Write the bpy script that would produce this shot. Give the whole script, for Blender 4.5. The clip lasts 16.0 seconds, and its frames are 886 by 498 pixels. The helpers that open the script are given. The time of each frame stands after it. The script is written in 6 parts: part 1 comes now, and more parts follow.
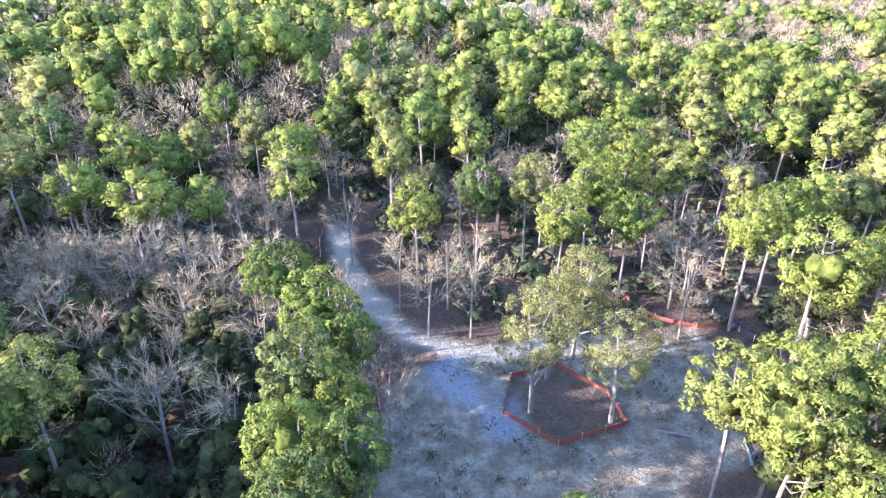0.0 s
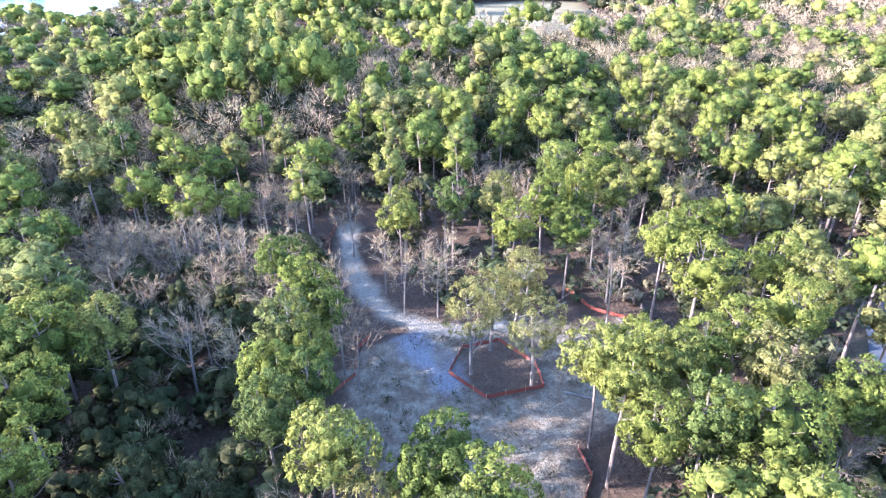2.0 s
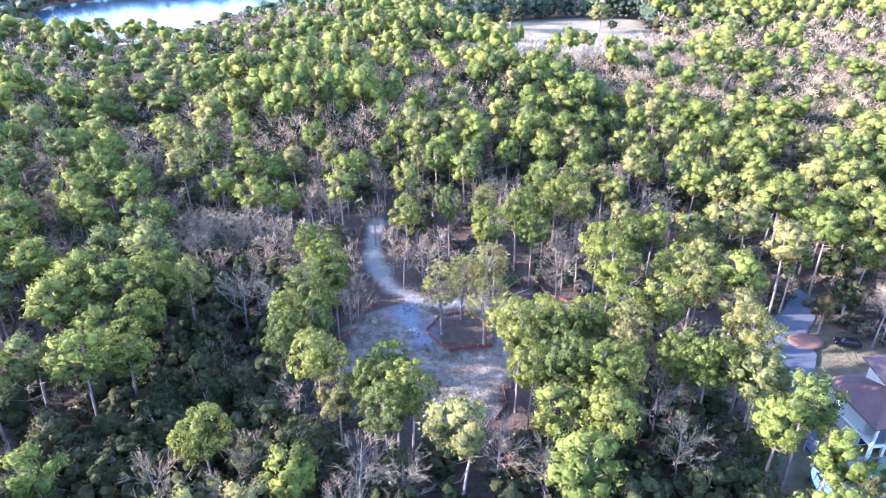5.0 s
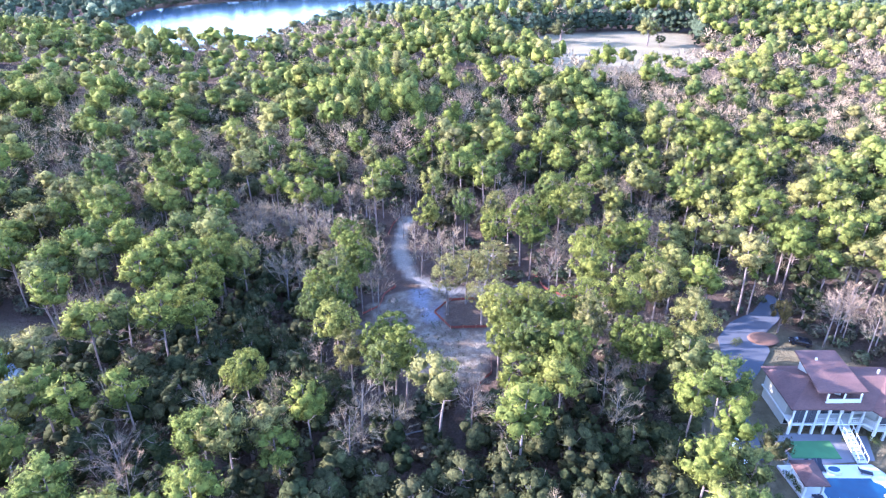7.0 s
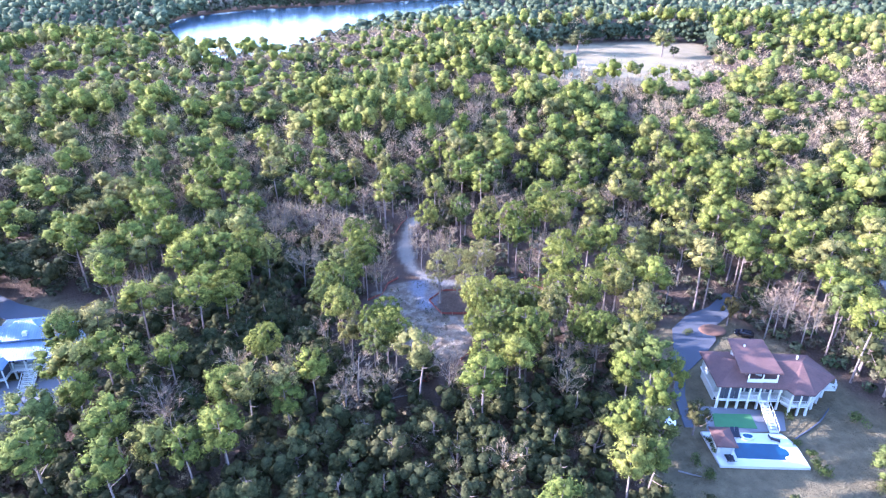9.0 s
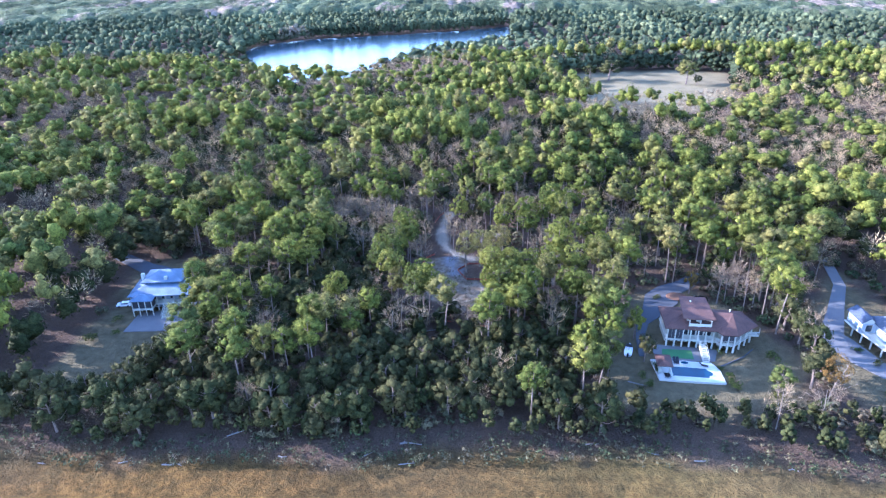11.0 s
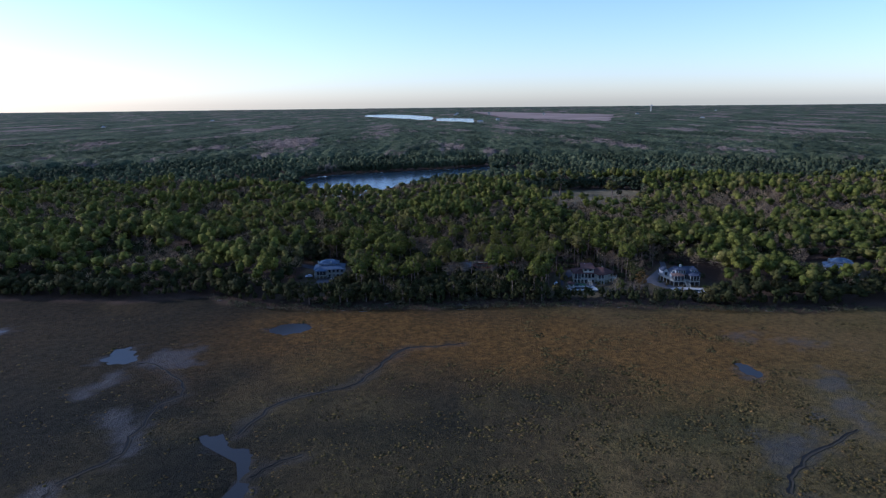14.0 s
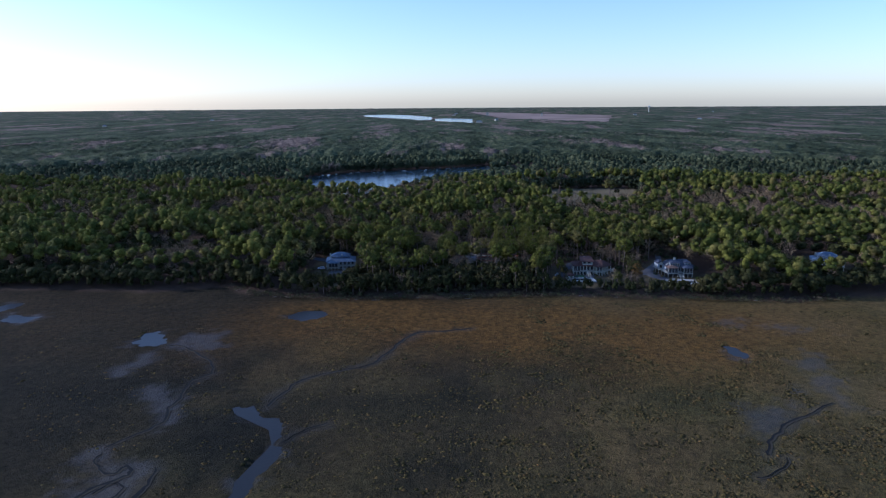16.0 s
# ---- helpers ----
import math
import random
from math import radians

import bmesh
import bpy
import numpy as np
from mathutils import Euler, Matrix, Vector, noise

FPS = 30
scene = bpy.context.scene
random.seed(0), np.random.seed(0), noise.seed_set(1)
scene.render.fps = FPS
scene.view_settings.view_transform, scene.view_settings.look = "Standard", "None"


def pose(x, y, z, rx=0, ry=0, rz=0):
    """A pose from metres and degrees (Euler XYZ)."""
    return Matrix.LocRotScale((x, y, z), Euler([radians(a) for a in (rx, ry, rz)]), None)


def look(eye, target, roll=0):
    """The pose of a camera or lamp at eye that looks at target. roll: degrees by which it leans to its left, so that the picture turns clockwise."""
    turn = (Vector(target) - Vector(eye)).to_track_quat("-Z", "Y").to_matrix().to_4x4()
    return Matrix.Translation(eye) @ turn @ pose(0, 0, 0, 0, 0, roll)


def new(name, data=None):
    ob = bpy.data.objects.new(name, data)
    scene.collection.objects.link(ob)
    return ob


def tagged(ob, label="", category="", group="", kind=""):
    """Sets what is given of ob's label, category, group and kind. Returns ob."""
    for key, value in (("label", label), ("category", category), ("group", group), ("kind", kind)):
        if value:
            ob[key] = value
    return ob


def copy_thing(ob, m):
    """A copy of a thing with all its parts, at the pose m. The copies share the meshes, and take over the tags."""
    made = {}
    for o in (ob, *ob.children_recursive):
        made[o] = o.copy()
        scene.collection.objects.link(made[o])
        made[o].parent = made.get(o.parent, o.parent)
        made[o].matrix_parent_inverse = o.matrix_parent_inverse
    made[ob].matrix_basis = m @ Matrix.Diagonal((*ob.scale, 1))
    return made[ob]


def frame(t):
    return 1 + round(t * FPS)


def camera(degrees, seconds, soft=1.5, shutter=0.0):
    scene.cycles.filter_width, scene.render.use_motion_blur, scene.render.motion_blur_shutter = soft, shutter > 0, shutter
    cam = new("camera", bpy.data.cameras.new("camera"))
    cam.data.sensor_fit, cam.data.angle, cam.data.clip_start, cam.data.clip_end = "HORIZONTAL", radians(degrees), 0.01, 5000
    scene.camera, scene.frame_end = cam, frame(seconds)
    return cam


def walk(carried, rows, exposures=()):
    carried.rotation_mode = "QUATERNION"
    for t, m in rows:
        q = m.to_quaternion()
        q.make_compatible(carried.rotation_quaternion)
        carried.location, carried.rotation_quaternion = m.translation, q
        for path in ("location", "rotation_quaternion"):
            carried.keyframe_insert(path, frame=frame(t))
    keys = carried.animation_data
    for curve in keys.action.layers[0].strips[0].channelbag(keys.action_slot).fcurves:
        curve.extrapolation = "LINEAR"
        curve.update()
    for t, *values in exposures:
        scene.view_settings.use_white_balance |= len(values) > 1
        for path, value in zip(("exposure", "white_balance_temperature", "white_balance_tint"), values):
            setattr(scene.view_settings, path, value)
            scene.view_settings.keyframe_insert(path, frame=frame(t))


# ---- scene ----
import itertools

# One scene unit is 1 / K metres; the flight is sped up, so the whole place is scaled down
# together with it to keep the camera within its speed limit.
K = 0.385

cam = camera(69.0, 16.0, soft=1.27)
# seconds, eye and aim in metres, roll
PATH = [
    (0, (-8.469, -66.999, 40.204), (-7.752, -65.383, 39.268), 0.40),
    (0.5, (-7.766, -71.397, 42.040), (-7.097, -69.760, 41.106), 0.40),
    (1, (-7.077, -75.804, 43.961), (-6.445, -74.152, 43.028), 0.20),
    (1.5, (-6.322, -80.192, 45.839), (-5.712, -78.531, 44.907), 0.30),
    (2, (-5.509, -84.652, 47.835), (-4.935, -82.979, 46.901), 0.20),
    (2.5, (-4.741, -89.145, 49.722), (-4.206, -87.458, 48.790), 0.20),
    (3, (-3.899, -93.594, 51.689), (-3.404, -91.896, 50.755), 0.20),
    (3.5, (-3.001, -98.192, 53.591), (-2.569, -96.476, 52.660), 0.20),
    (4, (-1.929, -102.740, 55.485), (-1.527, -101.015, 54.556), 0.20),
    (4.5, (-0.609, -107.213, 57.667), (-0.238, -105.484, 56.731), -0.05),
    (5, (0.537, -111.932, 59.538), (0.886, -110.197, 58.605), -0.03),
    (5.5, (1.732, -116.743, 61.358), (2.056, -115.002, 60.430), 0.06),
    (6, (3.076, -121.528, 63.244), (3.364, -119.779, 62.318), 0.12),
    (6.5, (4.623, -126.097, 65.312), (4.860, -124.342, 64.383), 0.00),
    (7, (6.264, -130.811, 67.377), (6.434, -129.048, 66.449), 0.00),
    (7.5, (7.914, -135.331, 69.548), (8.055, -133.566, 68.619), -0.10),
    (8, (9.519, -139.833, 71.657), (9.655, -138.067, 70.728), -0.10),
    (8.5, (11.176, -144.297, 73.805), (11.295, -142.530, 72.876), -0.20),
    (9, (12.493, -148.838, 75.862), (12.568, -147.068, 74.934), -0.20),
    (9.5, (13.602, -153.620, 77.859), (13.615, -151.847, 76.933), -0.20),
    (9.7, (14.010, -155.628, 78.705), (14.008, -153.855, 77.779), -0.20),
    (9.9, (14.517, -157.962, 79.566), (14.495, -156.190, 78.641), -0.22),
    (10, (14.812, -159.456, 80.027), (14.781, -157.684, 79.102), -0.25),
    (10.2, (15.432, -163.201, 80.988), (15.387, -161.428, 80.065), -0.32),
    (10.5, (16.290, -171.019, 82.463), (16.230, -169.241, 81.549), -0.46),
    (10.6, (16.518, -174.295, 82.947), (16.454, -172.514, 82.038), -0.51),
    (10.8, (16.824, -181.974, 83.876), (16.755, -180.184, 82.985), -0.61),
    (11, (16.867, -191.294, 84.725), (16.795, -189.492, 83.862), -0.69),
    (11.2, (16.566, -202.422, 85.462), (16.493, -200.601, 84.637), -0.75),
    (11.4, (15.841, -215.520, 86.051), (15.770, -213.677, 85.279), -0.78),
    (11.5, (15.295, -222.861, 86.279), (15.225, -221.004, 85.540), -0.78),
    (11.6, (14.613, -230.756, 86.457), (14.545, -228.884, 85.755), -0.77),
    (11.8, (12.802, -248.293, 86.648), (12.738, -246.390, 86.036), -0.70),
    (12, (10.673, -267.036, 86.719), (10.614, -265.103, 86.209), -0.60),
    (12.2, (8.899, -286.864, 86.938), (8.844, -284.919, 86.477), -0.61),
    (12.3, (8.110, -296.938, 87.085), (8.057, -294.991, 86.632), -0.64),
    (12.5, (6.497, -315.754, 87.336), (6.450, -313.804, 86.892), -0.70),
    (12.7, (4.584, -332.731, 87.473), (4.549, -330.780, 87.035), -0.71),
    (13, (2.026, -353.379, 87.594), (2.010, -351.428, 87.153), -0.70),
    (13.5, (0.592, -367.501, 87.682), (0.581, -365.550, 87.240), -0.70),
    (14, (-0.683, -372.944, 87.574), (-0.690, -370.993, 87.132), -0.60),
    (14.5, (-1.810, -377.329, 87.675), (-1.814, -375.379, 87.232), -0.60),
    (15, (-2.840, -381.822, 87.659), (-2.844, -379.872, 87.216), -0.60),
    (15.5, (-4.209, -386.254, 87.656), (-4.211, -384.303, 87.215), -0.50),
    (16, (-5.169, -390.221, 87.745), (-5.169, -388.270, 87.304), -0.40),
]
walk(cam, [(t, look(Vector(e) * K, Vector(e) * K + Vector(a) - Vector(e), roll)) for t, e, a, roll in PATH],
     exposures=[(0, 3.84, 5060, 21), (4.0, 3.84, 4910, 29), (7.0, 3.83, 4840, 34), (9.0, 3.83, 4820, 35), (9.7, 3.77, 4820, 35), (11.8, 1.5, 4680, 22), (12.0, 0.6, 4680, 22), (12.5, 0.3, 4780, 25), (13.0, 0.32, 4780, 25), (16, 0.35, 4780, 25)])

# ---- world, sun ----
SUN_EL, SUN_AZ = radians(18.5), radians(-80)      # azimuth from +y, clockwise
world = bpy.data.worlds.new("sky")
scene.world = world
world.use_nodes = True
wn = world.node_tree.nodes
sky = wn.new("ShaderNodeTexSky")
sky.sky_type, sky.sun_disc = "NISHITA", False
sky.sun_elevation, sky.sun_rotation = SUN_EL, SUN_AZ
sky.air_density, sky.dust_density, sky.ozone_density = 1.0, 0.6, 1.4
wn["Background"].inputs["Strength"].default_value = 0.15
world.node_tree.links.new(sky.outputs["Color"], wn["Background"].inputs["Color"])
sun = new("sun", bpy.data.lights.new("sun", "SUN"))
sun.data.energy, sun.data.angle, sun.data.color = 3.2, radians(0.7), (1.0, 0.88, 0.72)
sun_way = Vector((math.sin(SUN_AZ) * math.cos(SUN_EL), math.cos(SUN_AZ) * math.cos(SUN_EL), math.sin(SUN_EL)))
sun.matrix_basis = look(sun_way * 50, (0, 0, 0))

# ---- materials ----
class Nodes:
    """Short cuts for building a node material."""
    def __init__(self, name):
        self.mat = bpy.data.materials.new(name)
        self.mat.use_nodes = True
        self.tree = self.mat.node_tree
        self.bsdf = self.tree.nodes["Principled BSDF"]
        self.out = self.tree.nodes["Material Output"]

    def add(self, kind, **props):
        n = self.tree.nodes.new(kind)
        for k, v in props.items():
            setattr(n, k, v)
        return n

    def link(self, a, b):
        self.tree.links.new(a, b)

    def coord(self, which="Object"):
        return self.add("ShaderNodeTexCoord").outputs[which]

    def noise(self, scale, detail=4.0, rough=0.55, vec=None):
        n = self.add("ShaderNodeTexNoise")
        n.inputs["Scale"].default_value, n.inputs["Detail"].default_value, n.inputs["Roughness"].default_value = scale, detail, rough
        self.link(vec or self.coord(), n.inputs["Vector"])
        return n.outputs["Fac"]

    def ramp(self, fac, *stops):
        n = self.add("ShaderNodeValToRGB")
        while len(n.color_ramp.elements) < len(stops):
            n.color_ramp.elements.new(0.5)
        for e, (p, c) in zip(n.color_ramp.elements, stops):
            e.position, e.color = p, (*c, 1) if len(c) == 3 else (c[0], c[0], c[0], 1)
        self.link(fac, n.inputs["Fac"])
        return n.outputs["Color"]

    def mix(self, fac, a, b, mode="MIX"):
        n = self.add("ShaderNodeMix", data_type="RGBA", blend_type=mode)
        for socket, v in ((n.inputs[0], fac), (n.inputs[6], a), (n.inputs[7], b)):
            if isinstance(v, (int, float)):
                socket.default_value = v
            elif isinstance(v, tuple):
                socket.default_value = (*v, 1)
            else:
                self.link(v, socket)
        return n.outputs[2]

    def math(self, op, a, b=0.0, c=0.0):
        n = self.add("ShaderNodeMath", operation=op)
        for socket, v in zip(n.inputs, (a, b, c)):
            if isinstance(v, (int, float)):
                socket.default_value = v
            else:
                self.link(v, socket)
        return n.outputs[0]

    def layer(self, name):
        return self.add("ShaderNodeAttribute", attribute_name=name).outputs["Fac"]

    def bump(self, height, strength, distance):
        n = self.add("ShaderNodeBump")
        n.inputs["Strength"].default_value, n.inputs["Distance"].default_value = strength, distance
        self.link(height, n.inputs["Height"])
        self.link(n.outputs["Normal"], self.bsdf.inputs["Normal"])

    def done(self, color, rough=0.8, metal=0.0, spec=0.3):
        b = self.bsdf
        for key, v in (("Base Color", color), ("Roughness", rough)):
            if isinstance(v, (int, float)):
                b.inputs[key].default_value = v
            elif isinstance(v, tuple):
                b.inputs[key].default_value = (*v, 1)
            else:
                self.link(v, b.inputs[key])
        b.inputs["Metallic"].default_value, b.inputs["Specular IOR Level"].default_value = metal, spec
        return self.mat


def foliage(name, stops, through_light=0.3, grain=1.5):
    """Leaves: the tree's own tint, mottled from clump to clump and within it; some light passes through them."""
    n = Nodes(name)
    rnd = n.math("FRACT", n.math("ADD", n.layer("tint"), n.add("ShaderNodeObjectInfo").outputs["Random"]))
    col = n.ramp(rnd, *stops)
    leaf = n.add("ShaderNodeNewGeometry").outputs["Random Per Island"]
    col = n.mix(0.85, col, n.ramp(leaf, (0.0, (0.4, 0.43, 0.4)), (0.55, (1.0, 1.0, 1.0)), (1.0, (1.35, 1.31, 1.2))), "MULTIPLY")
    col = n.mix(0.5, col, n.ramp(n.noise(0.35, 2), (0.3, (0.75, 0.8, 0.75)), (0.7, (1.2, 1.12, 1.0))), "MULTIPLY")
    fine = n.noise(grain, 5, 0.72)
    col = n.mix(0.8, col, n.ramp(fine, (0.38, (0.5, 0.53, 0.5)), (0.6, (1.5, 1.46, 1.38))), "MULTIPLY")
    n.bump(fine, 0.6, 0.3)
    n.done(col, 0.85, 0, 0.04)
    tr = n.add("ShaderNodeBsdfTranslucent")
    n.link(col, tr.inputs["Color"])
    sh = n.add("ShaderNodeMixShader")
    sh.inputs[0].default_value = through_light
    n.link(n.bsdf.outputs[0], sh.inputs[1])
    n.link(tr.outputs[0], sh.inputs[2])
    n.link(sh.outputs[0], n.out.inputs["Surface"])
    return n.mat


def plain(name, color, rough=0.7, metal=0.0, spec=0.3, vary=0.25, grain=1.5):
    """Paint, stone, metal: one colour with weathering at two scales and a little relief."""
    n = Nodes(name)
    lo, hi = tuple(c * (1 - vary) for c in color), tuple(min(1.0, c * (1 + vary * 0.6)) for c in color)
    a, b = n.noise(grain, 5), n.noise(grain * 9, 3)
    col = n.mix(n.math("MULTIPLY_ADD", b, 0.4, n.math("MULTIPLY", a, 0.6)), lo, hi)
    n.bump(b, 0.15, 0.02)
    return n.done(col, rough, metal, spec)


pine_leaf = foliage("pine_needles", [(0.0, (0.078, 0.093, 0.021)), (0.25, (0.111, 0.121, 0.025)), (0.5, (0.137, 0.141, 0.030)), (0.72, (0.139, 0.123, 0.042)), (0.86, (0.071, 0.087, 0.025)), (1.0, (0.099, 0.113, 0.023))])
oak_leaf = foliage("oak_leaves", [(0.0, (0.032, 0.037, 0.014)), (0.4, (0.042, 0.044, 0.017)), (0.75, (0.053, 0.049, 0.020)), (1.0, (0.028, 0.033, 0.014))], 0.1)
willow_leaf = foliage("olive_leaves", [(0.0, (0.150, 0.142, 0.044)), (0.5, (0.196, 0.170, 0.062)), (1.0, (0.146, 0.138, 0.044))], 0.3)
twig = foliage("bare_twigs", [(0.0, (0.162, 0.119, 0.084)), (0.4, (0.216, 0.157, 0.102)), (0.7, (0.254, 0.192, 0.114)), (1.0, (0.178, 0.135, 0.097))], 0.0)
brush_leaf = foliage("brush", [(0.0, (0.06, 0.065, 0.035)), (0.35, (0.10, 0.085, 0.055)), (0.7, (0.05, 0.065, 0.03)), (1.0, (0.14, 0.11, 0.075))], 0.15)


def bark_material(name, a, b):
    n = Nodes(name)
    m = n.add("ShaderNodeMapping")
    m.inputs["Scale"].default_value = (6, 6, 1.2)
    n.link(n.coord(), m.inputs["Vector"])
    f = n.noise(1.0, 5, 0.65, m.outputs[0])
    n.bump(f, 0.5, 0.05)
    return n.done(n.ramp(f, (0.3, a), (0.7, b)), 0.9, 0, 0.1)


bark = bark_material("pine_bark", (0.085, 0.06, 0.047), (0.22, 0.17, 0.135))
pale_bark = bark_material("pale_bark", (0.1, 0.08, 0.064), (0.21, 0.175, 0.14))


def ground_material():
    n = Nodes("ground")
    sand, marsh, wet, lawn, field, tone, track = (n.layer(k) for k in ("sand", "marsh", "wet", "lawn", "field", "tone", "track"))
    big, mid, fine = n.noise(0.05, 4), n.noise(0.5, 5, 0.6), n.noise(3.0, 4, 0.65)
    floor = n.mix(mid, n.ramp(big, (0.35, (0.035, 0.026, 0.02)), (0.65, (0.085, 0.055, 0.036))), n.ramp(fine, (0.3, (0.04, 0.032, 0.022)), (0.7, (0.13, 0.085, 0.055))))
    sandy = n.mix(n.ramp(mid, (0.42, (0,)), (0.62, (1,))), n.ramp(fine, (0.3, (0.1, 0.075, 0.05)), (0.7, (0.15, 0.117, 0.079))), n.ramp(fine, (0.3, (0.155, 0.127, 0.088)), (0.7, (0.25, 0.212, 0.15))))
    grass_big = n.noise(0.018, 5, 0.6)
    marshy = n.mix(tone, n.ramp(grass_big, (0.35, (0.019, 0.019, 0.014)), (0.6, (0.028, 0.025, 0.016))), n.ramp(grass_big, (0.38, (0.085, 0.073, 0.027)), (0.6, (0.125, 0.09, 0.037))))
    marshy = n.mix(n.math("MULTIPLY", n.layer("rust"), 0.8), marshy, n.ramp(mid, (0.35, (0.076, 0.045, 0.013)), (0.65, (0.16, 0.085, 0.022))))
    marshy = n.mix(0.85, marshy, n.ramp(n.noise(0.55, 8, 0.8), (0.36, (0.4, 0.41, 0.43)), (0.6, (1.35, 1.3, 1.15))), "MULTIPLY")
    # wet mud, tinted slightly blue: some of the sky's sheen is in the colour
    mud = n.ramp(n.noise(0.35, 5, 0.6), (0.3, (0.03, 0.031, 0.034)), (0.7, (0.052, 0.054, 0.06)))
    turf = n.ramp(mid, (0.3, (0.08, 0.064, 0.034)), (0.7, (0.14, 0.115, 0.062)))
    mead = n.ramp(n.noise(0.06, 4), (0.3, (0.125, 0.102, 0.055)), (0.7, (0.2, 0.165, 0.095)))
    col = n.mix(sand, floor, sandy)
    col = n.mix(track, col, n.ramp(fine, (0.3, (0.175, 0.147, 0.108)), (0.7, (0.27, 0.235, 0.18))))
    col = n.mix(n.layer("gravel"), col, n.ramp(fine, (0.3, (0.14, 0.14, 0.15)), (0.7, (0.23, 0.23, 0.25))))
    col = n.mix(lawn, col, turf)
    col = n.mix(field, col, mead)
    col = n.mix(n.layer("tan"), col, n.ramp(n.noise(0.004, 4), (0.3, (0.22, 0.16, 0.12)), (0.7, (0.34, 0.25, 0.19))))
    col = n.mix(marsh, col, marshy)
    col = n.mix(wet, col, mud)
    n.bump(n.math("ADD", n.noise(1.1, 6, 0.7), n.math("MULTIPLY", fine, 0.3)), 0.8, 0.5)
    rough = n.math("MULTIPLY_ADD", wet, -0.5, 0.95)
    n.link(n.math("MULTIPLY_ADD", wet, 0.3, 0.04), n.bsdf.inputs["Specular IOR Level"])
    return n.done(col, rough, 0, 0.05)


ground_mat = ground_material()


def canopy_material(name, bare_from):
    n = Nodes(name)
    v = n.add("ShaderNodeTexVoronoi")
    v.inputs["Scale"].default_value = 0.12
    n.link(n.coord(), v.inputs["Vector"])
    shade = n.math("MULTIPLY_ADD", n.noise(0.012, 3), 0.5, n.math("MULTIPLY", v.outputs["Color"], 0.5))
    tree = n.ramp(shade, (0.25, (0.042, 0.055, 0.031)), (0.5, (0.07, 0.085, 0.044)), (0.75, (0.115, 0.126, 0.064)))
    bare = n.ramp(shade, (0.25, (0.12, 0.088, 0.066)), (0.75, (0.27, 0.2, 0.15)))
    m = n.add("ShaderNodeMapping")
    m.inputs["Scale"].default_value = (1.5, 0.38, 1)
    n.link(n.coord(), m.inputs["Vector"])
    patch = n.ramp(n.noise(0.005, 8, 0.72, m.outputs[0]), (bare_from, (0,)), (bare_from + 0.05, (0.95,)))
    dark = n.ramp(n.noise(0.008, 8, 0.75, m.outputs[0]), (0.4, (0.5, 0.52, 0.5)), (0.58, (1.25, 1.22, 1.15)))
    tree = n.mix(1.0, tree, dark, "MULTIPLY")
    col = n.mix(patch, tree, bare)
    col = n.mix(0.7, col, n.ramp(n.noise(0.4, 4, 0.7), (0.3, (0.55, 0.55, 0.55)), (0.7, (1.2, 1.2, 1.2))), "MULTIPLY")
    n.bump(n.noise(0.35, 4, 0.7), 0.8, 1.5)
    return n.done(col, 0.95, 0, 0.03)


canopy_mat = canopy_material("far_canopy", 0.53)
bank_mat = canopy_material("lake_side_canopy", 0.6)


def water_material(name, color, rough, ripple):
    n = Nodes(name)
    n.bump(n.noise(0.8, 4, 0.6), ripple, 0.05)
    n.bsdf.inputs["IOR"].default_value = 1.33
    return n.done(n.mix(n.noise(0.03, 3), color, tuple(c * 1.4 for c in color)), rough, 0, 0.4)


lake_water = water_material("lake_water", (0.02, 0.035, 0.045), 0.16, 0.5)
pond_water = water_material("marsh_water", (0.022, 0.022, 0.02), 0.3, 0.2)
creek_water = water_material("creek_water", (0.014, 0.014, 0.012), 0.6, 0.1)
creek_water.node_tree.nodes["Principled BSDF"].inputs["Specular IOR Level"].default_value = 0.08
pond_water.node_tree.nodes["Principled BSDF"].inputs["Specular IOR Level"].default_value = 0.22

# ---- building helpers ----
def part(name, bm, material, parent=None, label=""):
    """Links a bmesh as one mesh object under a thing or a part."""
    me = bpy.data.meshes.new(name)
    bm.to_mesh(me)
    bm.free()
    me.materials.append(material)
    ob = new(name, me)
    if parent:
        ob.parent = parent
    return tagged(ob, label)


def arrays(name, verts, faces, material, parent=None, normals=None, tint=None, smooth=False):
    """A mesh object from numpy arrays of corners and of faces with equal corner counts."""
    me = bpy.data.meshes.new(name)
    n = faces.shape[1]
    me.vertices.add(len(verts))
    me.vertices.foreach_set("co", np.asarray(verts, np.float32).ravel())
    me.loops.add(faces.size)
    me.loops.foreach_set("vertex_index", faces.astype(np.int32).ravel())
    me.polygons.add(len(faces))
    me.polygons.foreach_set("loop_start", np.arange(0, faces.size, n, dtype=np.int32))
    me.update(calc_edges=True)
    if smooth:
        me.polygons.foreach_set("use_smooth", np.ones(len(faces), bool))
    if tint is not None:
        me.attributes.new("tint", "FLOAT", "POINT").data.foreach_set("value", np.asarray(tint, np.float32))
    me.validate()
    if normals is not None:
        me.normals_split_custom_set_from_vertices(np.asarray(normals, np.float32).tolist())
    me.materials.append(material)
    ob = new(name, me)
    if parent:
        ob.parent = parent
    return ob


def inside(px, py, poly):
    """Which of the points lie in the polygon."""
    hit = np.zeros(np.shape(px), bool)
    for (ax, ay), (bx, by) in zip(poly, poly[1:] + poly[:1]):
        if ay != by:
            hit ^= ((ay > py) != (by > py)) & (px < (bx - ax) * (py - ay) / (by - ay) + ax)
    return hit


